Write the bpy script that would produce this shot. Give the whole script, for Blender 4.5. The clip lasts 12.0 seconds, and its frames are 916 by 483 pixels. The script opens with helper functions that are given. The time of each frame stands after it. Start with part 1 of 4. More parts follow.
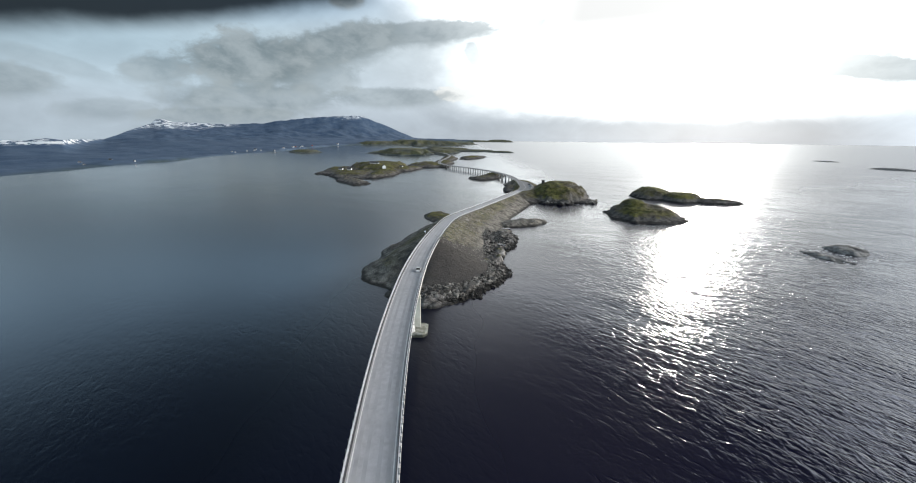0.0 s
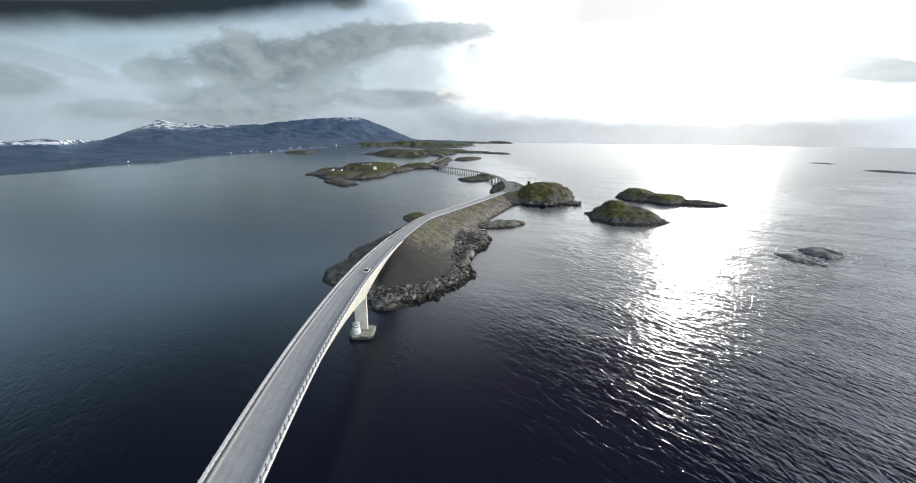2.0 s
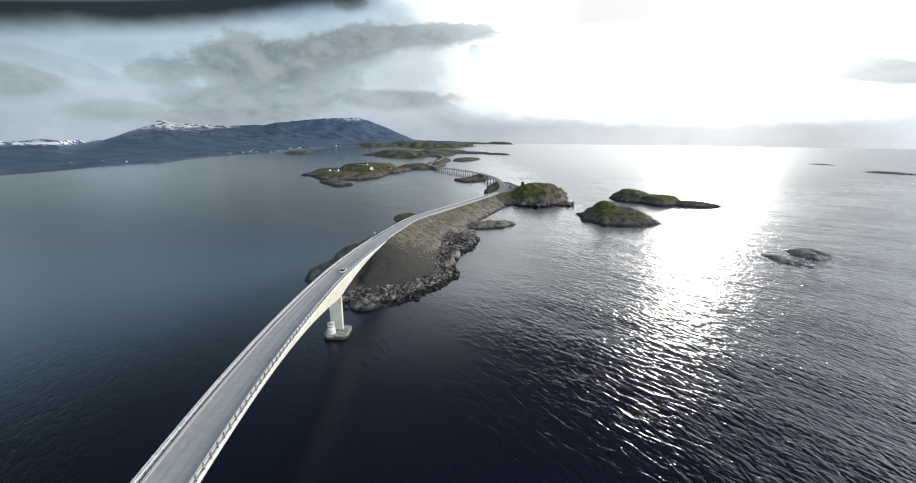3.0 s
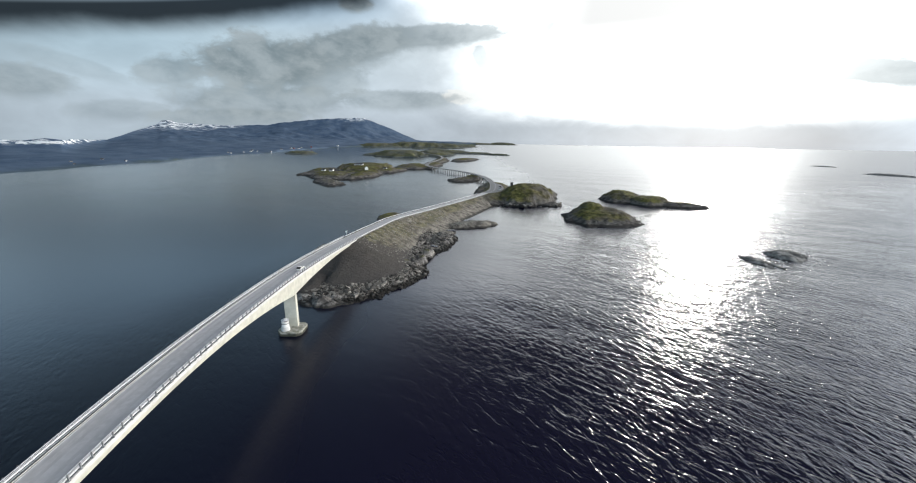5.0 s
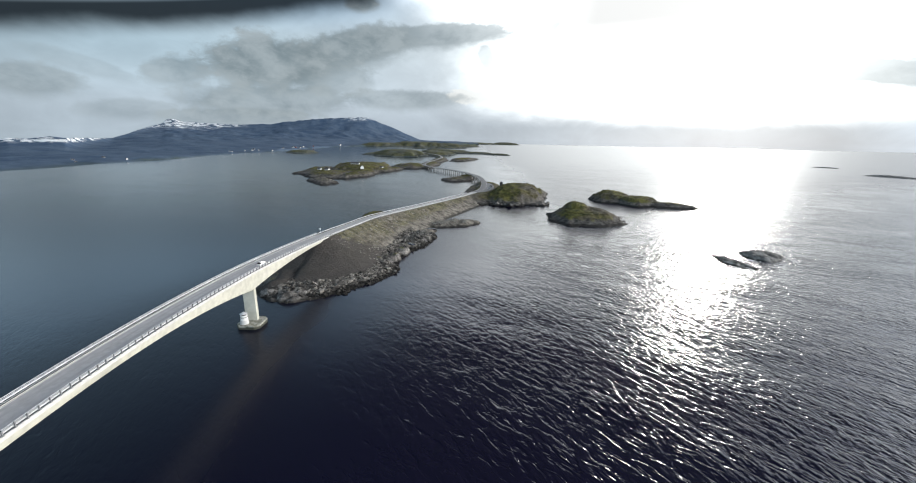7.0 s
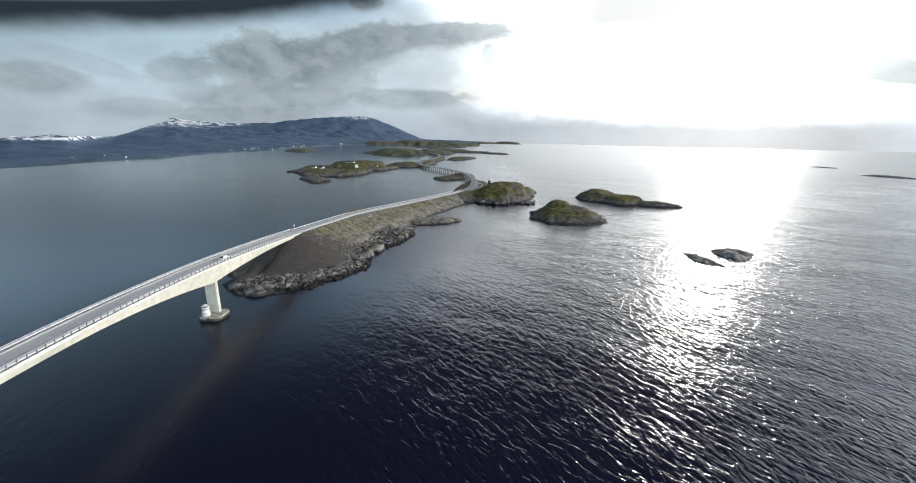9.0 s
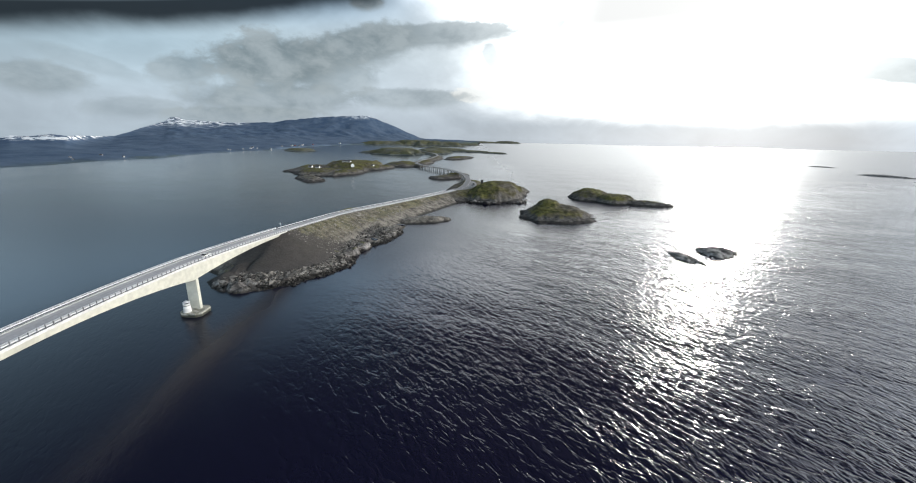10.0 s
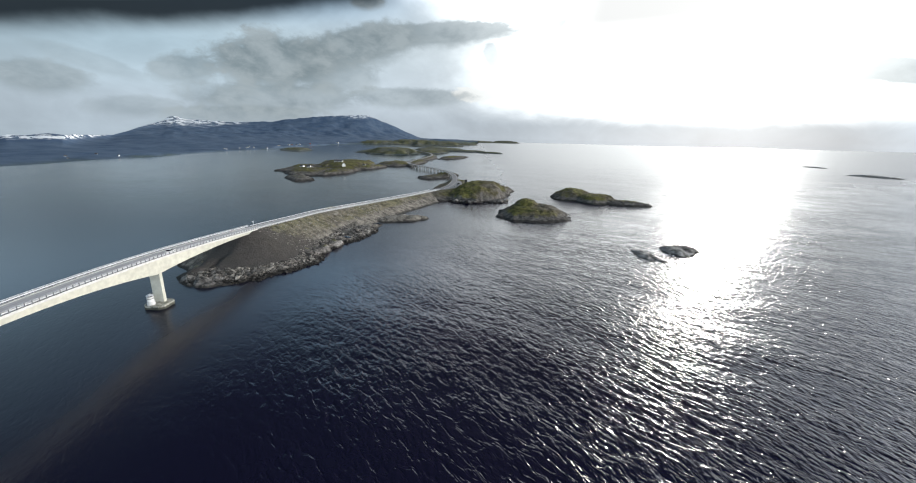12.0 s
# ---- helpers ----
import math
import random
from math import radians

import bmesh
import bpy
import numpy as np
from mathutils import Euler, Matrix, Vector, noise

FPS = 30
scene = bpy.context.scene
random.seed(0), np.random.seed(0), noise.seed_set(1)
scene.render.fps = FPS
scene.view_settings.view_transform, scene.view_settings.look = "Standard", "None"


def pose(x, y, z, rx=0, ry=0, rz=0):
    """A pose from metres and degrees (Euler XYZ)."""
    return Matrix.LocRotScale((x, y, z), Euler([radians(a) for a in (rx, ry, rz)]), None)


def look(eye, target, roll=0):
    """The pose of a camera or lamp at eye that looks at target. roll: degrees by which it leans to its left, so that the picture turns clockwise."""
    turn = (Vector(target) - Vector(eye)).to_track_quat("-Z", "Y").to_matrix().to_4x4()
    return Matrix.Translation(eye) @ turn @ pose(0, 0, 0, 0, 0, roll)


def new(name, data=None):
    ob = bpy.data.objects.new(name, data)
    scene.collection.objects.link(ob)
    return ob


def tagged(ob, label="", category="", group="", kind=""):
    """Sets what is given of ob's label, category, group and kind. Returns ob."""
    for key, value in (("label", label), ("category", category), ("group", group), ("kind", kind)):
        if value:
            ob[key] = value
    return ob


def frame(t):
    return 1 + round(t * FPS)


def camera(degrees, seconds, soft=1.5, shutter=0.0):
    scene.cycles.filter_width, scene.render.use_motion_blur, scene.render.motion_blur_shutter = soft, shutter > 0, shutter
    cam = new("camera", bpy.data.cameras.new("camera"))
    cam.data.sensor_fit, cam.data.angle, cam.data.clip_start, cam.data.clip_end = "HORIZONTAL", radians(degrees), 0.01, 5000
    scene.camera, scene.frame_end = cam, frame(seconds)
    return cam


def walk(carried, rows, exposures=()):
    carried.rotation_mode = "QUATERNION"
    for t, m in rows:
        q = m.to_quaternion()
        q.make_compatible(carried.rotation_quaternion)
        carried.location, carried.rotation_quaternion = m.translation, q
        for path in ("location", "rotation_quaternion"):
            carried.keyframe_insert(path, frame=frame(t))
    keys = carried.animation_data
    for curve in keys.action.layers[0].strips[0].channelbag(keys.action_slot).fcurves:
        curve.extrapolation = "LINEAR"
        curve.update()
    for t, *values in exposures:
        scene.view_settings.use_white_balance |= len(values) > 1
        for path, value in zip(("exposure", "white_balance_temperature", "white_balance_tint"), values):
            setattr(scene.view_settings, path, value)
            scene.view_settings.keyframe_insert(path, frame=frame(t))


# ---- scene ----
# Camera: a drone sliding sideways, about 70 m above the sea.
cam = camera(99.8, 12.0, soft=1.1)
# seconds, x, y, z, degrees looked down, degrees leant, heading
PATH = [
    (0.0, 0.06, -0.28, 70.41, -15.45, 0.69, 0.02),
    (0.5, 5.08, 0.35, 70.30, -15.40, 0.73, 0.04),
    (1.0, 10.01, 0.83, 70.23, -15.35, 0.75, 0.07),
    (1.5, 14.88, 1.17, 70.19, -15.30, 0.77, 0.12),
    (2.0, 19.67, 1.38, 70.17, -15.26, 0.79, 0.19),
    (2.5, 24.41, 1.48, 70.16, -15.21, 0.82, 0.28),
    (3.0, 29.09, 1.47, 70.16, -15.17, 0.85, 0.39),
    (5.0, 47.45, 0.51, 70.15, -15.09, 1.04, 0.98),
    (5.5, 51.99, 0.05, 70.14, -15.09, 1.10, 1.14),
    (6.0, 56.53, -0.48, 70.13, -15.09, 1.15, 1.31),
    (6.5, 61.07, -1.10, 70.13, -15.11, 1.21, 1.46),
    (7.0, 65.64, -1.80, 70.12, -15.13, 1.25, 1.61),
    (9.0, 84.32, -5.53, 70.28, -15.27, 1.35, 2.06),
    (9.5, 89.15, -6.73, 70.41, -15.31, 1.35, 2.12),
    (10.0, 94.08, -8.06, 70.59, -15.34, 1.35, 2.16),
    (10.5, 99.11, -9.52, 70.83, -15.37, 1.36, 2.19),
    (11.0, 104.25, -11.13, 71.15, -15.40, 1.37, 2.20),
    (11.5, 109.54, -12.91, 71.57, -15.41, 1.40, 2.21),
    (12.0, 114.96, -14.87, 72.10, -15.41, 1.47, 2.22),
]
walk(cam, [(t, pose(x, y, z, 0, 0, yaw) @ pose(0, 0, 0, 90 + pitch) @ pose(0, 0, 0, 0, 0, roll)) for t, x, y, z, pitch, roll, yaw in PATH])

# ---- world, sun, exposure ----
SUN_AZ, SUN_EL = radians(32.8), radians(9.5)      # azimuth from +y towards +x
SUN_DIR = Vector((math.sin(SUN_AZ) * math.cos(SUN_EL), math.cos(SUN_AZ) * math.cos(SUN_EL), math.sin(SUN_EL)))
scene.view_settings.exposure = 0.0


class Net:
    """Short hand for building node trees."""

    def __init__(self, tree):
        self.t = tree

    def node(self, kind, operation=""):
        n = self.t.nodes.new(kind)
        if operation:
            n.operation = operation
        return n

    def link(self, a, b):
        self.t.links.new(a, b)

    def put(self, socket, value):
        if isinstance(value, bpy.types.NodeSocket):
            self.link(value, socket)
        else:
            socket.default_value = value

    def math(self, op, a, b=0.0, c=0.0, clamp=False):
        n = self.node("ShaderNodeMath", op)
        n.use_clamp = clamp
        for s, v in zip(n.inputs, (a, b, c)):
            self.put(s, v)
        return n.outputs[0]

    def vec(self, op, a, b=(0, 0, 0)):
        n = self.node("ShaderNodeVectorMath", operation=op)
        self.put(n.inputs[0], a)
        self.put(n.inputs[1], b)
        return n.outputs["Value"] if op in ("DOT_PRODUCT", "LENGTH", "DISTANCE") else n.outputs[0]

    def step(self, x, lo, hi, a=0.0, b=1.0):
        n = self.node("ShaderNodeMapRange")
        n.interpolation_type = "SMOOTHSTEP"
        for s, v in zip(n.inputs, (x, lo, hi, a, b)):
            self.put(s, v)
        return n.outputs[0]

    def mix(self, f, a, b, blend="MIX"):
        n = self.node("ShaderNodeMix")
        n.data_type, n.blend_type = "RGBA", blend
        self.put(n.inputs[0], f)
        for s, v in ((n.inputs[6], a), (n.inputs[7], b)):
            self.put(s, v if isinstance(v, bpy.types.NodeSocket) or len(v) == 4 else (*v, 1))
        return n.outputs[2]

    def noise(self, vector, scale, detail=4.0, rough=0.55, kind="FBM", distort=0.0):
        n = self.node("ShaderNodeTexNoise")
        n.noise_type = kind
        self.put(n.inputs["Vector"], vector)
        for k, v in (("Scale", scale), ("Detail", detail), ("Roughness", rough), ("Distortion", distort)):
            n.inputs[k].default_value = v
        return n.outputs["Fac"]

    def scaled(self, vector, sx, sy, sz, turn=0.0):
        if turn:
            r = self.node("ShaderNodeVectorRotate")
            r.rotation_type = "Z_AXIS"
            self.put(r.inputs["Vector"], vector)
            r.inputs["Angle"].default_value = turn
            vector = r.outputs[0]
        return self.vec("MULTIPLY", vector, (sx, sy, sz))


def make_world():
    w = bpy.data.worlds.new("sky")
    w.use_nodes = True
    scene.world = w
    w.node_tree.nodes.clear()
    g = Net(w.node_tree)
    d = g.vec("NORMALIZE", g.node("ShaderNodeTexCoord").outputs["Generated"])
    xyz = g.node("ShaderNodeSeparateXYZ")
    g.link(d, xyz.inputs[0])
    x, y, z = xyz.outputs
    az = g.math("MULTIPLY", g.math("ARCTAN2", x, y), 57.2958)
    el0 = g.math("MULTIPLY", g.math("ARCSINE", z), 57.2958)
    el = g.math("ABSOLUTE", g.math("ADD", el0, 0.15))
    comb = g.node("ShaderNodeCombineXYZ")
    g.put(comb.inputs[0], az)
    g.put(comb.inputs[1], g.math("MULTIPLY", el, 1.7))
    p = comb.outputs[0]
    n1 = g.noise(p, 0.055, 6, 0.55)
    n2 = g.noise(p, 0.16, 6, 0.55, distort=0.5)
    n3 = g.noise(p, 0.42, 6, 0.62, distort=0.3)
    # veil of high cloud, brightest round the hidden sun; a bank of haze lies along the sea
    dot = g.math("MAXIMUM", g.vec("DOT_PRODUCT", d, tuple(SUN_DIR)), 0.0)
    glow = g.math("ADD", g.math("MULTIPLY", g.math("POWER", dot, 8.0), 0.60), g.math("MULTIPLY", g.math("POWER", dot, 170.0), 8.0))
    # the open sky is widened above the view, added to brighten the water
    gap = g.math("MULTIPLY", g.math("MAXIMUM", g.math("SUBTRACT", el, 13.5), 0.0), 2.2)
    open_sky = g.math("MULTIPLY", g.step(g.math("ADD", g.math("ADD", az, gap), g.math("MULTIPLY", g.math("SUBTRACT", n1, 0.5), 22.0)), -8.0, 26.0), g.step(az, 27.0, 60.0, 1.0, 0.0))
    glow = g.math("ADD", glow, g.math("MULTIPLY", open_sky, 3.6))
    bank = g.math("ADD", el, g.math("MULTIPLY", n2, 2.2))
    glow = g.math("MULTIPLY", glow, g.step(bank, 2.6, 7.6, 0.06, 1.0))
    glow = g.math("MULTIPLY", glow, g.step(el, 15.0, 28.0, 1.0, 0.01))
    # unseen veil, above, behind and right, is brightened to light sea and land
    high = g.math("ADD", el, g.math("MULTIPLY", g.math("MULTIPLY", az, az), 0.0027))
    veil = g.math("MULTIPLY", g.math("MULTIPLY", g.step(el, 0.5, 7.0, 0.55, 0.69), g.math("ADD", 1.0, g.math("MULTIPLY", g.step(high, 16.0, 23.0, 0.0, 2.8), g.step(az, -40.0, -10.0, 0.45, 1.0)))), g.step(g.math("SUBTRACT", el, g.step(x, 0.45, 0.75, 0.0, 8.0)), 17.0, 31.0, 1.0, 0.05))
    veil = g.math("MULTIPLY", veil, g.math("MULTIPLY", g.step(y, -0.5, 0.3, 1.35, 1.0), g.step(x, 0.66, 0.95, 1.0, 3.4)))
    veil = g.math("MULTIPLY", veil, g.math("MULTIPLY", g.step(n1, 0.3, 0.75, 0.90, 1.10), g.step(n2, 0.3, 0.7, 0.93, 1.06)))
    col = g.mix(g.step(el, 1.0, 12.0), (0.84, 0.97, 1.10), (0.85, 0.98, 1.07))
    col = g.mix(g.step(el, 11.0, 30.0), col, (0.84, 0.92, 1.10))
    col = g.mix(g.math("MULTIPLY", g.step(az, -42.0, -2.0, 0.9, 0.0), g.step(el, 2.0, 10.0, 0.25, 1.0)), col, (0.71, 0.955, 1.12))
    col = g.mix(g.math("MULTIPLY", g.step(el, 11.0, 18.0), g.step(az, -25.0, 0.0, 1.0, 0.0)), col, (0.58, 0.90, 1.22))
    col = g.mix(g.step(x, 0.72, 0.97), col, (1.06, 0.98, 0.88))
    veil = g.math("MULTIPLY", veil, g.step(g.math("SUBTRACT", g.math("MULTIPLY", az, -1.0), g.math("SUBTRACT", 60.0, g.math("MULTIPLY", el, 1.3))), -20.0, 15.0, 1.0, 0.78))
    scale = g.node("ShaderNodeVectorMath", operation="SCALE")
    g.put(scale.inputs[0], col)
    g.put(scale.inputs[3], veil)
    gl = g.node("ShaderNodeVectorMath", operation="SCALE")
    gl.inputs[0].default_value = (0.98, 1.0, 0.98)
    g.put(gl.inputs[3], glow)
    base = g.vec("ADD", scale.outputs[0], gl.outputs[0])
    # the bright gap greys towards its top, lens darkening painted into the sky
    base = g.mix(g.math("MULTIPLY", g.math("MULTIPLY", g.step(el, 9.5, 14.5, 0.0, 0.97), g.step(el, 18.0, 22.0, 1.0, 0.0)), g.step(az, 0.0, 16.0)), base, (0.86, 0.87, 0.87))
    # a sunlit cumulus at the edge of the gap
    puff = g.math("ADD", g.math("POWER", g.math("DIVIDE", g.math("SUBTRACT", az, -0.6), 3.4), 2.0), g.math("POWER", g.math("DIVIDE", g.math("SUBTRACT", el, 5.6), 1.2), 2.0))
    base = g.mix(g.step(g.math("ADD", puff, g.math("MULTIPLY", g.math("SUBTRACT", n3, 0.5), 3.0)), 0.3, 1.0, 0.8, 0.0), base, (0.95, 0.97, 0.95))
    # grey cloud masses: billowing tops, soft undersides
    warp = g.math("ADD", g.math("MULTIPLY", g.math("SUBTRACT", n2, 0.5), 0.9), g.math("MULTIPLY", g.math("SUBTRACT", n3, 0.5), 1.0))
    dark = 0.0
    for a, e, ra, re_, turn, k in CLOUDS:
        c, s = math.cos(radians(turn)), math.sin(radians(turn))
        u, v = g.math("SUBTRACT", az, a), g.math("SUBTRACT", el, e)
        da = g.math("ADD", g.math("MULTIPLY", u, c / ra), g.math("MULTIPLY", v, s / ra))
        de = g.math("ADD", g.math("MULTIPLY", u, -s / re_), g.math("MULTIPLY", v, c / re_))
        q = g.math("SQRT", g.math("ADD", g.math("MULTIPLY", da, da), g.math("MULTIPLY", de, de)))
        m = g.step(g.math("SUBTRACT", g.math("ADD", 1.35, warp), q), 0.0, g.step(de, -0.9, 0.6, 0.95, 0.42), 0.0, k)
        dark = m if dark == 0.0 else g.math("SUBTRACT", 1.0, g.math("MULTIPLY", g.math("SUBTRACT", 1.0, dark), g.math("SUBTRACT", 1.0, m)))
    shade = g.math("ADD", g.math("MULTIPLY", n2, 0.6), g.math("MULTIPLY", n3, 0.4))
    grey = g.mix(g.step(shade, 0.34, 0.64), (0.185, 0.240, 0.268), (0.37, 0.432, 0.462))
    cloudy = g.mix(dark, base, grey)
    # a dark band painted across the upper left sky, for something near the lens
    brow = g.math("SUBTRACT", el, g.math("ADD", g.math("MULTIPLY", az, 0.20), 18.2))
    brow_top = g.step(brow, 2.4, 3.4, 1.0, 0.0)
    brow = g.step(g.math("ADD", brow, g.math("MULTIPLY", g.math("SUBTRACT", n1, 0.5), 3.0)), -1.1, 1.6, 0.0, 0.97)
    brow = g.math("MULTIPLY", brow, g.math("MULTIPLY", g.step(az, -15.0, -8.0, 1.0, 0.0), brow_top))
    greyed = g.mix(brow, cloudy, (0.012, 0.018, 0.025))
    sky = g.node("ShaderNodeTexSky")
    sky.sky_type, sky.sun_disc, sky.sun_elevation, sky.sun_rotation = "NISHITA", False, SUN_EL, SUN_AZ
    blue = g.node("ShaderNodeVectorMath", operation="SCALE")
    g.put(blue.inputs[0], sky.outputs[0])
    blue.inputs[3].default_value = 0.05
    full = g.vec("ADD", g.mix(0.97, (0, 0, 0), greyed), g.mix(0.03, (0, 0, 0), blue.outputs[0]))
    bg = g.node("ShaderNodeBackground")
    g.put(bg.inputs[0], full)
    bg.inputs[1].default_value = 1.0
    out = g.node("ShaderNodeOutputWorld")
    g.link(bg.outputs[0], out.inputs[0])


# azimuth, elevation, half width, half height, tilt, depth of grey
CLOUDS = (
    (-26.0, 8.0, 7.4, 3.1, 5, 0.92), (-15.6, 10.8, 7.6, 2.4, 12, 0.90), (-4.6, 12.8, 10.5, 1.35, 4, 0.74), (-35.8, 6.6, 3.2, 1.6, 11, 0.62), (-47.9, 4.4, 3.4, 1.5, 0, 0.60),
    (-44.0, 6.4, 4.2, 0.9, -14, 0.25), (-26.0, 3.8, 9.0, 2.0, 3, 0.62), (-9.3, 4.8, 7.5, 1.3, 2, 0.58), (-40.9, 2.2, 4.0, 1.1, 3, 0.35), (-30.0, 1.9, 8.0, 1.0, 2, 0.55),
    (44.0, 6.7, 9.0, 1.3, -9, 0.80), (1.8, 10.3, 0.9, 1.6, 15, 0.45), (9.2, 13.0, 2.4, 0.6, 34, 0.45), (-14.8, 15.9, 2.0, 0.8, 4, 0.90), (2.7, 16.9, 5.0, 0.6, 0, 0.60),
    (-19.0, 6.9, 5.2, 2.0, 3, 0.60), (-33.4, 4.1, 4.0, 1.3, 4, 0.30),
)
make_world()
sun = new("sun", bpy.data.lights.new("sun", "SUN"))
sun.data.energy, sun.data.angle, sun.data.color = 1.3, radians(6.0), (1.0, 0.94, 0.85)
sun.matrix_world = look(tuple(SUN_DIR * 100), (0, 0, 0))


# ---- materials ----
def material(name):
    m = bpy.data.materials.new(name)
    m.use_nodes = True
    g = Net(m.node_tree)
    b = m.node_tree.nodes["Principled BSDF"]
    return m, g, b, g.node("ShaderNodeNewGeometry")


def bump(g, b, height, distance, strength=1.0):
    n = g.node("ShaderNodeBump")
    g.put(n.inputs["Height"], height)
    n.inputs["Distance"].default_value = distance
    n.inputs["Strength"].default_value = strength
    g.link(n.outputs[0], b.inputs["Normal"])


def plain(name, color, rough=0.7, spread=0.25, grain=1.5, metal=0.0, relief=0.01):
    """A paint, concrete or metal with mottling at two scales."""
    m, g, b, geo = material(name)
    pos = geo.outputs["Position"]
    v = g.math("ADD", g.math("MULTIPLY", g.noise(pos, grain, 5), 0.6), g.math("MULTIPLY", g.noise(pos, grain * 0.09, 3), 0.4))
    f = g.step(v, 0.3, 0.7)
    lo = tuple(c * (1 - spread) for c in color)
    hi = tuple(min(1, c * (1 + spread * 0.6)) for c in color)
    g.link(g.mix(f, lo, hi), b.inputs["Base Color"])
    b.inputs["Roughness"].default_value, b.inputs["Metallic"].default_value = rough, metal
    bump(g, b, g.noise(pos, grain * 6, 3), relief)
    return m


def make_water():
    m, g, b, geo = material("sea_water")
    pos = geo.outputs["Position"]
    xyz = g.node("ShaderNodeSeparateXYZ")
    g.link(pos, xyz.inputs[0])
    x, y, _ = xyz.outputs
    # wind comes in from the open sea; the sound behind the causeway is calm
    slant = g.math("MULTIPLY", g.math("SUBTRACT", g.math("MAXIMUM", g.math("MINIMUM", y, 330.0), 180.0), 180.0), 0.35)
    lee = g.math("ADD", g.math("SUBTRACT", x, slant), g.math("MULTIPLY", g.math("SUBTRACT", g.noise(pos, 0.008, 3), 0.5), 70.0))
    wind = g.math("MULTIPLY", g.math("MULTIPLY", g.step(lee, 18.0, 130.0, g.step(y, 180.0, 420.0, 0.13, 0.36), 1.0), g.step(lee, 120.0, 260.0, 1.0, 1.3)), g.step(lee, -170.0, -50.0, 0.75, 1.0))
    gust = g.step(g.noise(g.scaled(pos, 1, 2.2, 1, 0.5), 0.012, 4), 0.33, 0.66, 0.55, 1.25)
    far = g.math("ADD", y, g.math("MULTIPLY", g.math("SUBTRACT", g.noise(pos, 0.006, 3), 0.5), 260.0))
    near = g.math("SUBTRACT", far, g.math("MULTIPLY", x, 0.55))
    amp = g.math("MULTIPLY", g.math("MULTIPLY", wind, gust), g.math("MULTIPLY", g.step(near, 40.0, 260.0, 1.0, 0.80), g.step(y, 350.0, 1400.0, 1.0, 0.28)))
    # long crests, some running slantwise to the rest
    swell = g.noise(g.scaled(pos, 0.35, 1.0, 1, 1.0), 0.12, 2, 0.5, distort=0.3)
    chop = g.noise(g.scaled(pos, 0.42, 1.0, 1, 0.85), 0.48, 2, 0.5, distort=0.9)
    cross = g.noise(g.scaled(pos, 0.5, 1.0, 1, 1.45), 0.72, 2, 0.45, distort=0.4)
    crest = g.math("SUBTRACT", 1.0, g.math("ABSOLUTE", g.math("MULTIPLY", g.math("SUBTRACT", chop, 0.5), 3.0)))
    h = g.math("ADD", g.math("ADD", g.math("MULTIPLY", swell, 0.6), g.math("MULTIPLY", chop, 1.25)), g.math("ADD", g.math("MULTIPLY", cross, 0.72), g.math("MULTIPLY", crest, 0.22)))
    n = g.node("ShaderNodeBump")
    g.put(n.inputs["Height"], g.math("MULTIPLY", h, amp))
    n.inputs["Distance"].default_value = 0.43
    g.link(n.outputs[0], b.inputs["Normal"])
    # deep water is near black; beyond the islands a painted sky sheen pales the sound
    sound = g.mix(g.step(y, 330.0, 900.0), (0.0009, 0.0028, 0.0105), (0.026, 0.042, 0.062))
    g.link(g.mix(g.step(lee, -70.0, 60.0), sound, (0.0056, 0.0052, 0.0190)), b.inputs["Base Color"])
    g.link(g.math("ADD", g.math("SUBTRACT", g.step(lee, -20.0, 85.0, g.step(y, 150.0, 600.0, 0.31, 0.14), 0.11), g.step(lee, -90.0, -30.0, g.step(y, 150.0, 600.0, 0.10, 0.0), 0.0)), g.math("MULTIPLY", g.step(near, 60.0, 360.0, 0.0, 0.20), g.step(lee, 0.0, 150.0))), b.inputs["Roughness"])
    b.inputs["IOR"].default_value = 1.333
    return m


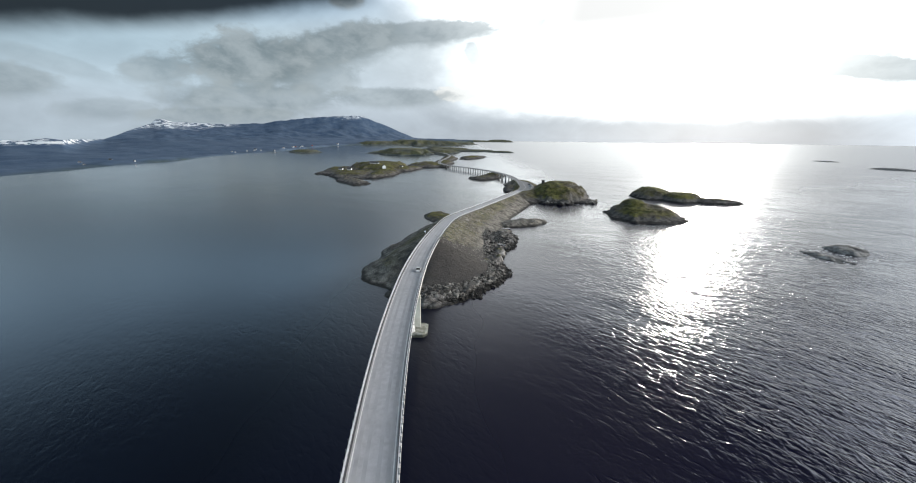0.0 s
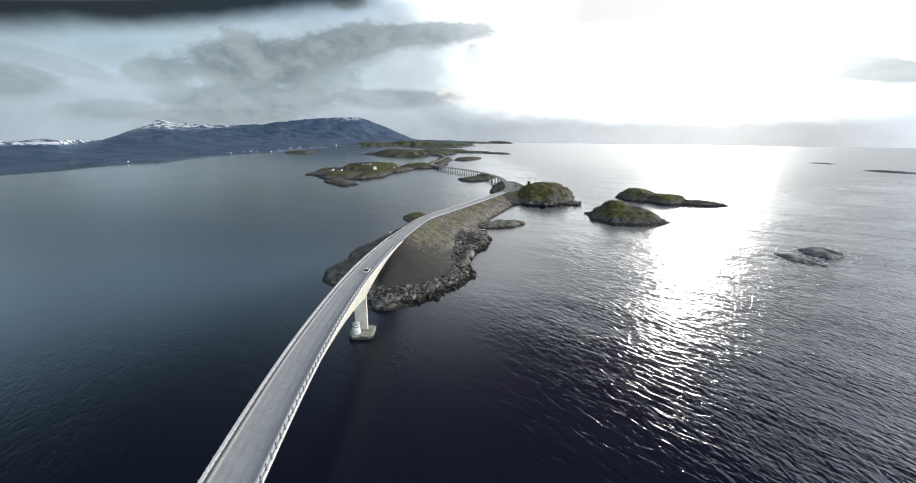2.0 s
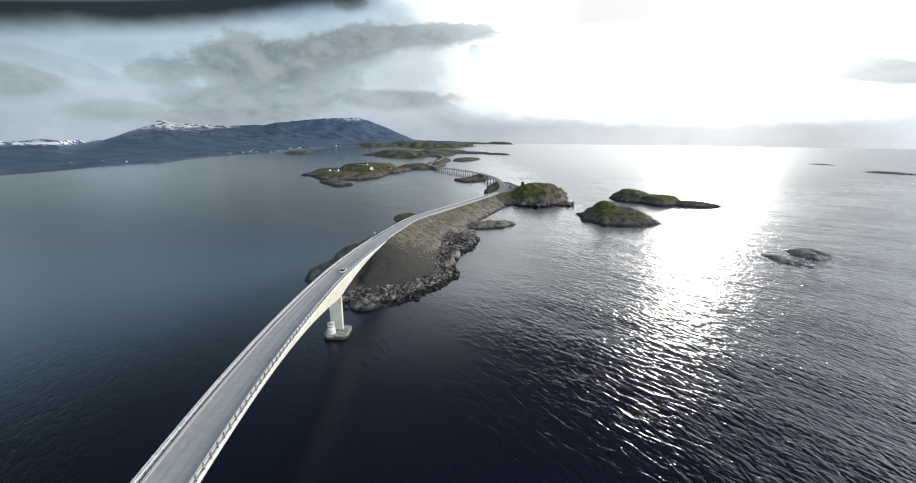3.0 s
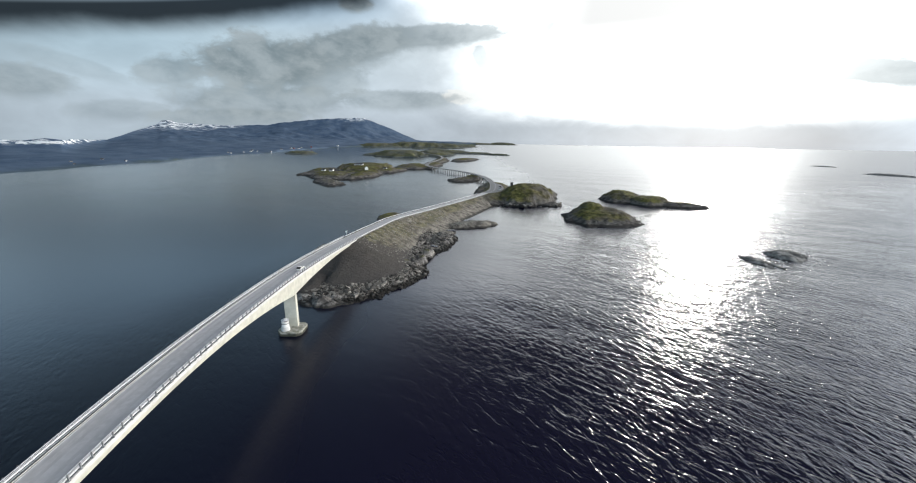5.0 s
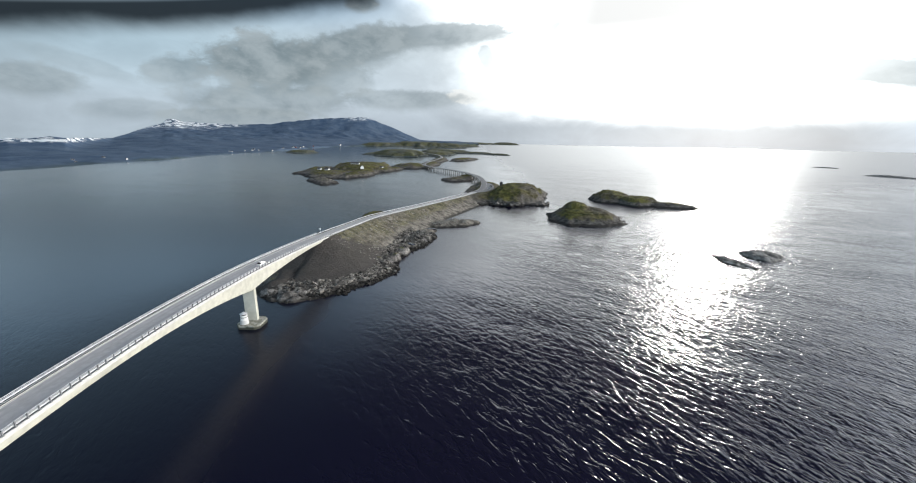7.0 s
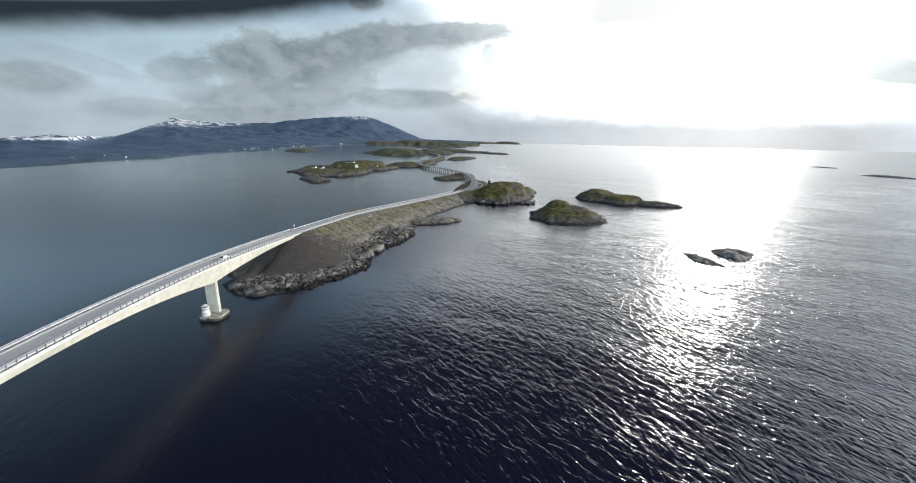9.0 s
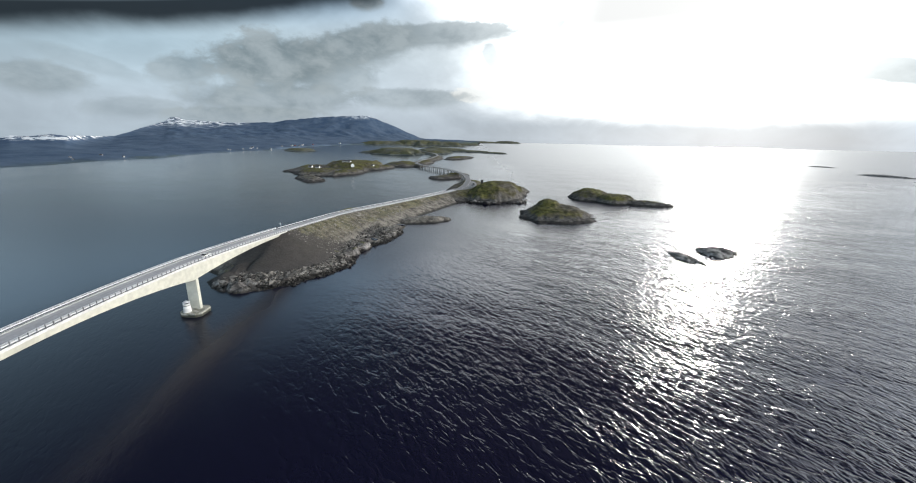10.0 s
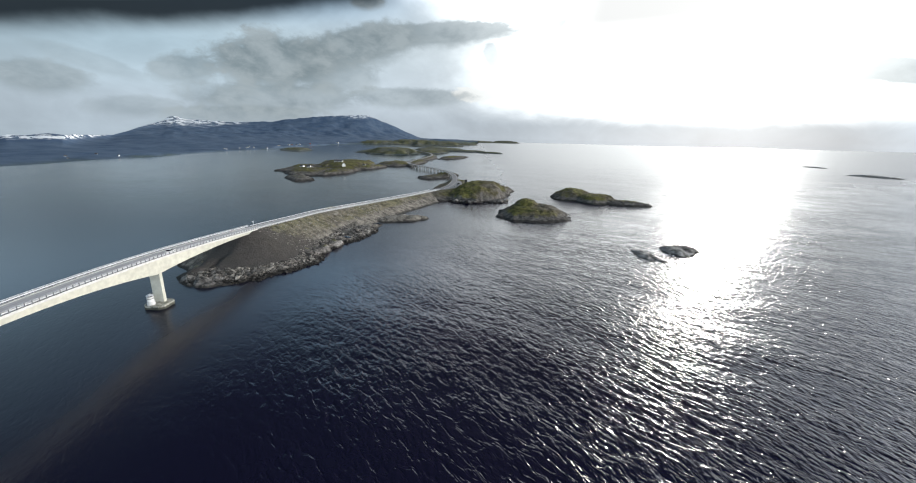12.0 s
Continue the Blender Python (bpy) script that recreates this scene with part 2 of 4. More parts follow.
def make_land(name, grass=1.0, rock=(0.115, 0.108, 0.098), gravel=False, line=3.5, tide=1.0):
    """Bare rock below, turf above; a dark wet band of weed along the tide line."""
    m, g, b, geo = material(name)
    pos = geo.outputs["Position"]
    xyz = g.node("ShaderNodeSeparateXYZ")
    g.link(pos, xyz.inputs[0])
    z = xyz.outputs[2]
    nz = g.node("ShaderNodeSeparateXYZ")
    g.link(geo.outputs["Normal"], nz.inputs[0])
    big, mid, small = g.noise(pos, 0.035, 4), g.noise(pos, 0.22, 5, 0.6), g.noise(pos, 1.4, 4, 0.65)
    stone = g.mix(g.step(mid, 0.3, 0.7), tuple(c * 0.40 for c in rock), tuple(c * 1.9 for c in rock))
    stone = g.mix(g.step(small, 0.35, 0.6, 0.55, 0.0), stone, (0.04, 0.04, 0.042))
    turf = g.mix(g.step(mid, 0.35, 0.65), (0.060, 0.062, 0.020), (0.195, 0.184, 0.054))
    turf = g.mix(g.step(big, 0.40, 0.60, 0.0, 0.75), turf, (0.13, 0.10, 0.05))
    turf = g.mix(g.step(small, 0.4, 0.7, 0.45, 0.0), turf, (0.025, 0.03, 0.012))
    up = g.math("ADD", z, g.math("MULTIPLY", g.math("SUBTRACT", mid, 0.5), 7.0))
    f = g.math("MULTIPLY", g.step(up, line, line + 2.0), g.step(nz.outputs[2], 0.52, 0.80))
    f = g.math("MULTIPLY", f, g.step(g.math("ADD", big, g.math("MULTIPLY", small, 0.3)), 0.60, 0.78, 1.0, 0.35))
    col = g.mix(g.math("MULTIPLY", f, grass), stone, turf)
    if gravel:
        # fan of dark crushed gravel, its colour also holding the bridge's shade
        fan = g.math("SUBTRACT", g.math("SUBTRACT", xyz.outputs[1], 200.0), g.math("MULTIPLY", g.math("ADD", xyz.outputs[0], 14.0), 0.8))
        fan = g.math("ADD", fan, g.math("MULTIPLY", g.math("SUBTRACT", mid, 0.5), 14.0))
        fan = g.math("MULTIPLY", g.step(fan, -5.0, 4.0, 1.0, 0.0), g.step(xyz.outputs[0], -34.0, -26.0))
        shaded_gravel = g.mix(g.step(g.noise(pos, 3.5, 3), 0.3, 0.7), (0.044, 0.041, 0.040), (0.092, 0.086, 0.082))
        col = g.mix(g.math("MULTIPLY", fan, 0.92), col, shaded_gravel)
    wet = g.step(g.math("ADD", z, g.math("MULTIPLY", mid, 1.2)), tide, tide + 1.1, 0.85, 0.0)
    col = g.mix(wet, col, (0.022, 0.021, 0.019))
    g.link(col, b.inputs["Base Color"])
    g.link(g.step(wet, 0.0, 1.0, 0.95, 0.75), b.inputs["Roughness"])
    b.inputs["Specular IOR Level"].default_value = 0.2
    bump(g, b, g.math("ADD", g.math("ADD", g.math("MULTIPLY", mid, 0.8), g.math("MULTIPLY", small, 0.5)), g.math("MULTIPLY", g.noise(g.scaled(pos, 1, 1, 2.5), 0.5, 5, 0.7, distort=1.0), 0.8)), 1.0)
    return m


WATER = make_water()
ISLE = make_land("islet_rock_and_turf", tide=1.7)
LOW_ISLE = make_land("low_islet_rock_and_turf", line=1.0, tide=0.4)
BANK = make_land("causeway_fill", 0.62, (0.205, 0.190, 0.163), gravel=True, line=4.5)
FARLAND = make_land("far_lowland", 0.7, (0.095, 0.112, 0.105), line=2.5)
ASPHALT = plain("worn_asphalt", (0.47, 0.47, 0.48), 0.85, 0.16, 0.9)
DARK_ASPHALT = plain("dark_asphalt", (0.20, 0.20, 0.205), 0.85, 0.18, 0.9)
CONCRETE = plain("pale_concrete", (0.55, 0.545, 0.47), 0.8, 0.2, 0.5)
EDGE = plain("kerb_concrete", (0.62, 0.62, 0.60), 0.8, 0.2, 0.8)


def make_footing_material():
    m, g, b, geo = material("weedy_concrete")
    pos = geo.outputs["Position"]
    xyz = g.node("ShaderNodeSeparateXYZ")
    g.link(pos, xyz.inputs[0])
    mid = g.noise(pos, 0.7, 5, 0.6)
    col = g.mix(g.step(mid, 0.35, 0.65), (0.20, 0.20, 0.16), (0.42, 0.42, 0.37))
    weed = g.step(g.math("ADD", xyz.outputs[2], g.math("MULTIPLY", mid, 1.0)), 1.2, 1.9, 0.9, 0.0)
    g.link(g.mix(weed, col, (0.018, 0.020, 0.012)), b.inputs["Base Color"])
    b.inputs["Roughness"].default_value = 0.8
    bump(g, b, g.noise(pos, 4.0, 4), 0.06)
    return m


FOOTING = make_footing_material()
GREY_CONCRETE = plain("weathered_grey_concrete", (0.24, 0.24, 0.23), 0.85, 0.25, 0.6)
DARK_STRIP = plain("dark_strip", (0.10, 0.10, 0.105), 0.8, 0.3, 1.2)
STEEL = plain("galvanised_steel", (0.68, 0.69, 0.71), 0.45, 0.15, 3.0, 0.2)
POST_STEEL = plain("weathered_post_steel", (0.26, 0.27, 0.28), 0.6, 0.2, 3.0, 0.2)
PAINT = plain("road_paint", (0.84, 0.84, 0.82), 0.7, 0.15, 2.0)
WHITE = plain("white_paint", (0.78, 0.78, 0.76), 0.5, 0.08, 1.0)
SLAB = make_land("pale_rock_slabs", 0.85, (0.20, 0.192, 0.182), line=3.0, tide=1.0)
ROCK = make_land("boulder_rock", 0.0, (0.26, 0.254, 0.24), tide=0.2)


def make_boulder_material():
    m, g, b, geo = material("broken_stone")
    pos = geo.outputs["Position"]
    pick = g.math("FRACT", g.math("ADD", g.node("ShaderNodeObjectInfo").outputs["Random"], geo.outputs["Random Per Island"]))
    tone = g.math("ADD", g.math("MULTIPLY", pick, 0.75), g.math("MULTIPLY", g.noise(pos, 1.6, 4), 0.4))
    col = g.mix(g.step(tone, 0.1, 1.0), (0.030, 0.028, 0.027), (0.27, 0.256, 0.232))
    xyz = g.node("ShaderNodeSeparateXYZ")
    g.link(pos, xyz.inputs[0])
    g.link(g.mix(g.step(g.math("ADD", xyz.outputs[2], g.noise(pos, 0.3, 3)), 1.3, 2.5, 0.92, 0.0), col, (0.016, 0.015, 0.014)), b.inputs["Base Color"])
    b.inputs["Roughness"].default_value = 0.9
    b.inputs["Specular IOR Level"].default_value = 0.25
    bump(g, b, g.noise(pos, 3.0, 3), 0.15)
    return m


BOULDER = make_boulder_material()
ROOFING = plain("slate_roof", (0.07, 0.07, 0.075), 0.7)
DARKWOOD = plain("tarred_wood", (0.03, 0.028, 0.027), 0.8)
REDPAINT = plain("red_paint", (0.30, 0.05, 0.04), 0.6)
GLASS_DARK = plain("car_glass", (0.012, 0.014, 0.016), 0.08, 0.1)
RUBBER = plain("tyre_rubber", (0.02, 0.02, 0.02), 0.85)


# ---- builders ----
def part(name, bm, mat, parent=None, label=""):
    me = bpy.data.meshes.new(name)
    if isinstance(bm, bmesh.types.BMesh):
        bm.to_mesh(me)
        bm.free()
    else:
        me.from_pydata(*bm)
    me.materials.append(mat)
    ob = new(name, me)
    if parent:
        ob.parent = parent
        ob.matrix_parent_inverse = parent.matrix_basis.inverted()
    return tagged(ob, label)


def thing(name, place, label, category, group="", kind=""):
    ob = new(name)
    ob.empty_display_size = 0.5
    ob.matrix_basis = place if isinstance(place, Matrix) else Matrix.Translation(place)
    return tagged(ob, label, category, group, kind)


def box(bm, m, sx, sy, sz, bevel=0.0):
    """A box of that size standing on the origin of m."""
    made = bmesh.ops.create_cube(bm, size=1.0, matrix=m @ Matrix.Translation((0, 0, sz / 2)) @ Matrix.Diagonal((sx, sy, sz, 1)))
    if bevel:
        vs = set(made["verts"])
        bmesh.ops.bevel(bm, geom=[e for e in bm.edges if e.verts[0] in vs and e.verts[1] in vs], offset=bevel, segments=2, affect="EDGES", profile=0.6)


def tube(bm, m, r0, r1, h, n=16):
    bmesh.ops.create_cone(bm, cap_ends=True, segments=n, radius1=r0, radius2=r1, depth=h, matrix=m @ Matrix.Translation((0, 0, h / 2)))


def smooth(ob):
    for p in ob.data.polygons:
        p.use_smooth = True
    return ob


# ---- the road's line ----
LINE = np.array([
    (22, -150, 9.0), (13, -108, 12.5), (3, -62, 16.5), (-5, -15, 19.6), (-10.9, 31, 21.5), (-15.1, 77.5, 21.95), (-16.7, 124, 20.9), (-16.1, 163, 18.9),
    (-13.9, 201.5, 16.5), (-10.2, 240, 14.0), (-3.4, 279, 12.1), (19, 333, 10.3), (45, 392, 8.9), (65, 438, 8.3),
    (79, 478, 8.0), (84, 520, 7.8), (85, 575, 8.0), (77, 645, 8.0), (54, 720, 7.6), (20, 786, 7.2), (-13, 838, 6.6),
    (-36, 890, 5.8), (-47, 943, 5.0), (-48, 1030, 5.0), (-34, 1170, 5.0), (-32, 1315, 5.5), (-62, 1450, 6.5), (-112, 1540, 8.0), (-150, 1700, 8.0)])


def spline(points, step=1.5):
    """A smooth curve through the points, evenly stepped."""
    p = np.vstack([2 * points[0] - points[1], points, 2 * points[-1] - points[-2]])
    out = []
    for i in range(1, len(p) - 2):
        u = np.linspace(0, 1, 40, endpoint=False)[:, None]
        a, b, c, e = p[i - 1], p[i], p[i + 1], p[i + 2]
        out.append(0.5 * (2 * b + (c - a) * u + (2 * a - 5 * b + 4 * c - e) * u ** 2 + (3 * b - a - 3 * c + e) * u ** 3))
    q = np.vstack(out + [p[-2][None]])
    s = np.r_[0, np.cumsum(np.linalg.norm(np.diff(q, axis=0), axis=1))]
    t = np.arange(0, s[-1], step)
    return np.stack([np.interp(t, s, q[:, k]) for k in range(3)], 1)


ROAD = spline(LINE)
TAN = np.gradient(ROAD, axis=0)
TAN /= np.linalg.norm(TAN[:, :2], axis=1)[:, None]
SIDE = np.stack([TAN[:, 1], -TAN[:, 0], 0 * TAN[:, 0]], 1)       # to the right of the way ahead
FROM = lambda y: int(np.argmin(np.abs(ROAD[:, 1] - y)))


def ribbon(i0, i1, section, stride=1):
    """Sweeps a closed section, a function of the index giving (offset, height) pairs, along the road."""
    idx = list(range(i0, i1 + 1, stride))
    verts, faces, n = [], [], None
    for k, i in enumerate(idx):
        sec = section(i)
        n = len(sec)
        verts += [tuple(ROAD[i] + SIDE[i] * o + np.array((0, 0, h))) for o, h in sec]
        if k:
            a, b = (k - 1) * n, k * n
            faces += [(a + j, a + (j + 1) % n, b + (j + 1) % n, b + j) for j in range(n)]
    faces += [tuple(range(n))[::-1], tuple(range(len(verts) - n, len(verts)))]
    return verts, [], faces


Y_PIER, Y_PIER_2, Y_ABUT, Y_ABUT_2 = 129.0, -14.0, 199.0, -84.0
HALF = 4.15


# ---- sea ----
def make_sea():
    """One sheet to the horizon; where the mainland lies it ends under the ridge."""
    verts = []
    for k in range(240):
        a = -180 + 1.5 * k
        r = 9000 if a < -78 or a > -12 else np.interp(a, [-78, -45, -37, -12], [1600, 1700, 3800, 3800])
        verts.append((r * math.sin(radians(a)), r * math.cos(radians(a)), 0.0))
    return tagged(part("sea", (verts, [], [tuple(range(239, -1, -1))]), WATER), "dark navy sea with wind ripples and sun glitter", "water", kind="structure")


make_sea()


# ---- land ----
def fbm(x, y, scale, octaves=4, seed=0.0):
    out, amp = np.zeros(len(x)), 0.5
    for o in range(octaves):
        s = scale * 2 ** o
        out += amp * np.array([noise.noise((a * s + seed, b * s - seed, seed * 0.37 + o)) for a, b in zip(x, y)])
        amp *= 0.5
    return out


def road_field(x, y, i0, i1):
    """Distance from the road's line and its height there."""
    best, zz, side = np.full(len(x), 1e9), np.zeros(len(x)), np.zeros(len(x))
    for i in range(i0, i1 + 1, 3):
        dx, dy = x - ROAD[i, 0], y - ROAD[i, 1]
        d = dx * dx + dy * dy
        m = d < best
        best[m], zz[m], side[m] = d[m], ROAD[i, 2], (dx * SIDE[i, 0] + dy * SIDE[i, 1])[m]
    return np.sqrt(best), zz, side


def land(name, mounds, cell, mat, label, category="island", rough=1.0, seed=0.0, bank=None, kind="structure", warp=0.25, steep=3.0):
    """Ground as a field of heights over rounded mounds (x, y, half width, half length, turn, height), with broken rock on it.
    bank: a stretch of the road that lies on a fill: from y, to y, slope to the right, to the left, level width on the right."""
    xs = [m[0] + s * max(m[2], m[3]) * 1.3 for m in mounds for s in (-1, 1)]
    ys = [m[1] + s * max(m[2], m[3]) * 1.3 for m in mounds for s in (-1, 1)]
    if bank:
        seg = ROAD[FROM(bank[0]):FROM(bank[1])]
        xs += [seg[:, 0].min() - 48, seg[:, 0].max() + 48]
        ys += [seg[:, 1].min() - 48, seg[:, 1].max() + 48]
    gx, gy = np.arange(min(xs), max(xs), cell), np.arange(min(ys), max(ys), cell)
    X, Y = [a.ravel() for a in np.meshgrid(gx, gy)]
    near = np.zeros(len(X), bool)
    for m in mounds:
        near |= np.hypot(X - m[0], Y - m[1]) < 1.35 * max(m[2], m[3])
    if bank:
        D, Z, SD = road_field(X, Y, FROM(bank[0]), FROM(bank[1]))
        near |= D < 50
    ids = np.where(near)[0]
    x, y = X[ids], Y[ids]
    w1, w2 = fbm(x, y, 1 / 45, 4, seed + 3), fbm(x, y, 1 / 9, 3, seed + 11)
    h = np.full(len(x), -3.0)
    for mx, my, rx, ry, turn, top in mounds:
        c, s = math.cos(radians(turn)), math.sin(radians(turn))
        u, v = ((x - mx) * c + (y - my) * s) / rx, (-(x - mx) * s + (y - my) * c) / ry
        q = np.sqrt(u * u + v * v) + warp * (w1 * 1.6 + w2 * 0.5)
        h = np.maximum(h, np.where(q < 1, top * (1 - np.abs(q) ** steep), -4 * (q - 1) * top * 0.6))
    rocky = 3.0 * np.abs(w2) - 0.4 + 1.5 * fbm(x, y, 1 / 4.0, 3, seed + 5)
    h = h + rough * np.clip(h + 1.5, 0, 2.2) / 2.2 * rocky
    if bank:
        d, zr, right = D[ids], Z[ids], SD[ids] > 0
        flat = np.where(right, bank[4], 5.2)
        fill = zr - 0.35 - np.maximum(0, d - flat) * np.where(right, bank[2], bank[3]) * (1 + 0.25 * w1)
        fill = fill + np.clip((d - flat - 1) / 8, 0, 1) * (0.5 * w2 + 0.35 * fbm(x, y, 1 / 2.5, 2, seed + 8))
        h = np.minimum(h, zr - 0.35 + np.maximum(0, d - flat - 0.5) * 0.7)
        h = np.where(d < flat + 0.4, zr - 0.35, np.maximum(h, fill))
    H = np.full(len(X), -9.0)
    H[ids] = h
    nx = len(gx)
    G = H.reshape(len(gy), nx)
    keep = np.maximum.reduce([G[:-1, :-1], G[1:, :-1], G[:-1, 1:], G[1:, 1:]]) > -0.6
    jj, ii = np.where(keep)
    quads = np.stack([jj * nx + ii, jj * nx + ii + 1, (jj + 1) * nx + ii + 1, (jj + 1) * nx + ii], 1)
    used, inv = np.unique(quads, return_inverse=True)
    verts = np.stack([X[used], Y[used], np.maximum(H[used], -2.5)], 1)
    ob = part(name, (verts.tolist(), [], inv.reshape(-1, 4).tolist()), mat)
    smooth(ob)
    return tagged(ob, label, category, kind=kind)


causeway = land("causeway_island", [(-25, 186, 12, 35, 8, 5.6), (-12, 166, 22, 13, 8, 2.6), (13, 201, 7, 36, -25, 2.8), (29, 258, 10, 35, -8, 2.2), (55, 313, 25, 10, 25, 3.6), (-31, 229, 17, 17, 0, 5.0)],
     1.4, BANK, "gravel causeway fill with rocky shore and thin turf", "island", bank=(199, 572, 0.45, 0.52, 5.2), seed=1.0)
land("near_landing", [(10, -120, 34, 40, 0, 4.0)], 2.2, BANK, "gravel landing fill where the bridge begins", "island", bank=(-146, -86, 0.45, 0.45, 5.2), seed=20.0)
land("shore_slabs", [(-27, 176, 6.5, 26, 9, 4.4), (-32, 203, 7, 16, 6, 4.4)], 1.0, SLAB, "pale bare rock slabs sloping into the sound", "rock", rough=1.3, seed=3.3, warp=0.3)
land("shore_crag", [(-13, 155, 11, 7, 12, 2.4), (-22, 158, 7, 6, 20, 2.0), (19, 208, 5, 10, -35, 4.4), (25, 224, 4.5, 7, -20, 3.8), (35, 252, 4, 7, -10, 3.0)], 0.6, SLAB, "pale craggy outcrops along the causeway shore", "rock", rough=2.0, seed=27.0, warp=0.45)
headland = land("headland_island", [(122, 464, 38, 60, -12, 17.0), (145, 516, 22, 38, 0, 6.0), (106, 470, 18, 40, 0, 15.5), (140, 424, 16, 14, 0, 3.0)], 1.6, ISLE,
     "grassy rock island beside the road bend", rough=1.0, steep=2.7, seed=2.0, bank=(440, 560, 0.42, 0.52, 15.0), warp=0.32)
round_islet = land("round_islet", [(173, 354, 36, 42, -15, 9.5), (166, 362, 18, 22, 0, 13.5)], 1.4, ISLE, "round rock islet with turf on its crown", rough=1.0, steep=2.7, seed=4.0)
long_islet = land("long_islet", [(237, 478, 27, 42, -25, 11.0), (257, 447, 22, 26, -30, 8.5), (284, 430, 30, 12, -10, 5.0)], 1.6, ISLE, "long low rock islet with some turf", rough=1.0, steep=2.7, seed=5.5, warp=0.32)
land("skerry", [(251, 241, 7.5, 13, 8, 2.6), (258, 244, 6.0, 11, 4, 2.2), (266, 248, 3.5, 8, 0, 1.0)], 0.6, ROCK, "bare jagged skerry awash in the glitter", "skerry", rough=0.8, seed=6.0, warp=0.3)
land("skerry", [(225, 231, 3.2, 13, 5, 1.3), (231, 226, 2.6, 9, 8, 0.9)], 0.5, ROCK, "low bare skerry barely above water", "skerry", rough=0.7, seed=6.6, warp=0.3)
land("small_islet", [(-17, 333, 11, 20, 12, 2.6)], 1.2, LOW_ISLE, "small rock islet behind the causeway", rough=0.7, seed=7.0, warp=0.35)
land("bend_rock", [(70, 525, 9, 38, -12, 5.0)], 1.6, ISLE, "dark rock below the road bend", seed=8.0)
land("bridge_islet", [(46, 655, 24, 42, -35, 5.0), (62, 690, 18, 30, -30, 6.0)], 1.9, ISLE, "low dark islet under the far bridge", seed=9.0, warp=0.35)
land("farm_island", [(-160, 585, 20, 42, 30, 4.0), (-192, 690, 42, 75, 20, 6.5), (-135, 700, 24, 70, -10, 6.5), (-165, 835, 62, 110, 5, 12.0), (-108, 800, 20, 55, -20, 7.0), (-236, 760, 28, 90, 5, 5.5)],
     2.8, ISLE, "grassy island with a few houses", seed=10.0, warp=0.4)
land("road_island", [(-72, 920, 45, 72, -10, 8.0), (-40, 1000, 26, 120, 0, 6.2), (-30, 1180, 24, 120, 0, 5.4)], 3.5, ISLE, "rocky island that carries the road on", bank=(888, 1310, 0.42, 0.42, 5.2), seed=11.0, warp=0.35)
land("outer_islet", [(40, 1250, 32, 95, -15, 6.5), (62, 1320, 26, 40, 0, 4.0)], 3.5, ISLE, "low rocky islet beside the far road", seed=12.0, warp=0.4)
land("far_island", [(-205, 1510, 100, 170, 15, 20.0), (-95, 1620, 90, 150, 0, 14.0), (-280, 1500, 60, 60, 0, 8.0)], 6.0, FARLAND, "green low island farther along the road", bank=(1330, 1640, 0.4, 0.4, 5.2), seed=13.0, warp=0.4)
land("spit", [(40, 1800, 150, 50, -16, 8.0), (180, 1680, 60, 26, -25, 7.0), (-60, 2000, 120, 120, 0, 9.0)], 6.0, FARLAND, "long low rocky spit", seed=14.0, warp=0.35)
land("sound_islet", [(-590, 1520, 55, 105, 20, 9.0)], 5.0, FARLAND, "dark low islet in the calm sound", seed=15.0, warp=0.35)
land("far_skerry", [(1058, 950, 18, 50, 25, 4.5)], 3.5, ROCK, "bare skerry far out at sea", "skerry", seed=16.0, warp=0.35)
land("far_skerry", [(1195, 1285, 12, 36, 25, 3.0)], 3.5, ROCK, "small bare skerry far out", "skerry", seed=16.5)
land("coast_hills", [(-330, 2880, 230, 150, 0, 34.0), (-130, 2900, 150, 110, 0, 26.0), (-560, 2750, 160, 120, 0, 24.0), (20, 3050, 120, 90, 0, 14.0)], 14.0, FARLAND, "low green hills along the far shore", "hill", seed=18.0, warp=0.45)
land("far_islet", [(-190, 2350, 110, 45, 5, 8.0), (-60, 2550, 90, 40, -5, 7.0)], 8.0, FARLAND, "low islets before the far shore", seed=19.0, warp=0.4)
land("horizon_isles", [(60, 4300, 330, 200, 0, 20.0), (440, 4350, 150, 150, 0, 26.0)], 25.0, FARLAND, "low isles on the horizon", seed=17.0, warp=0.4)


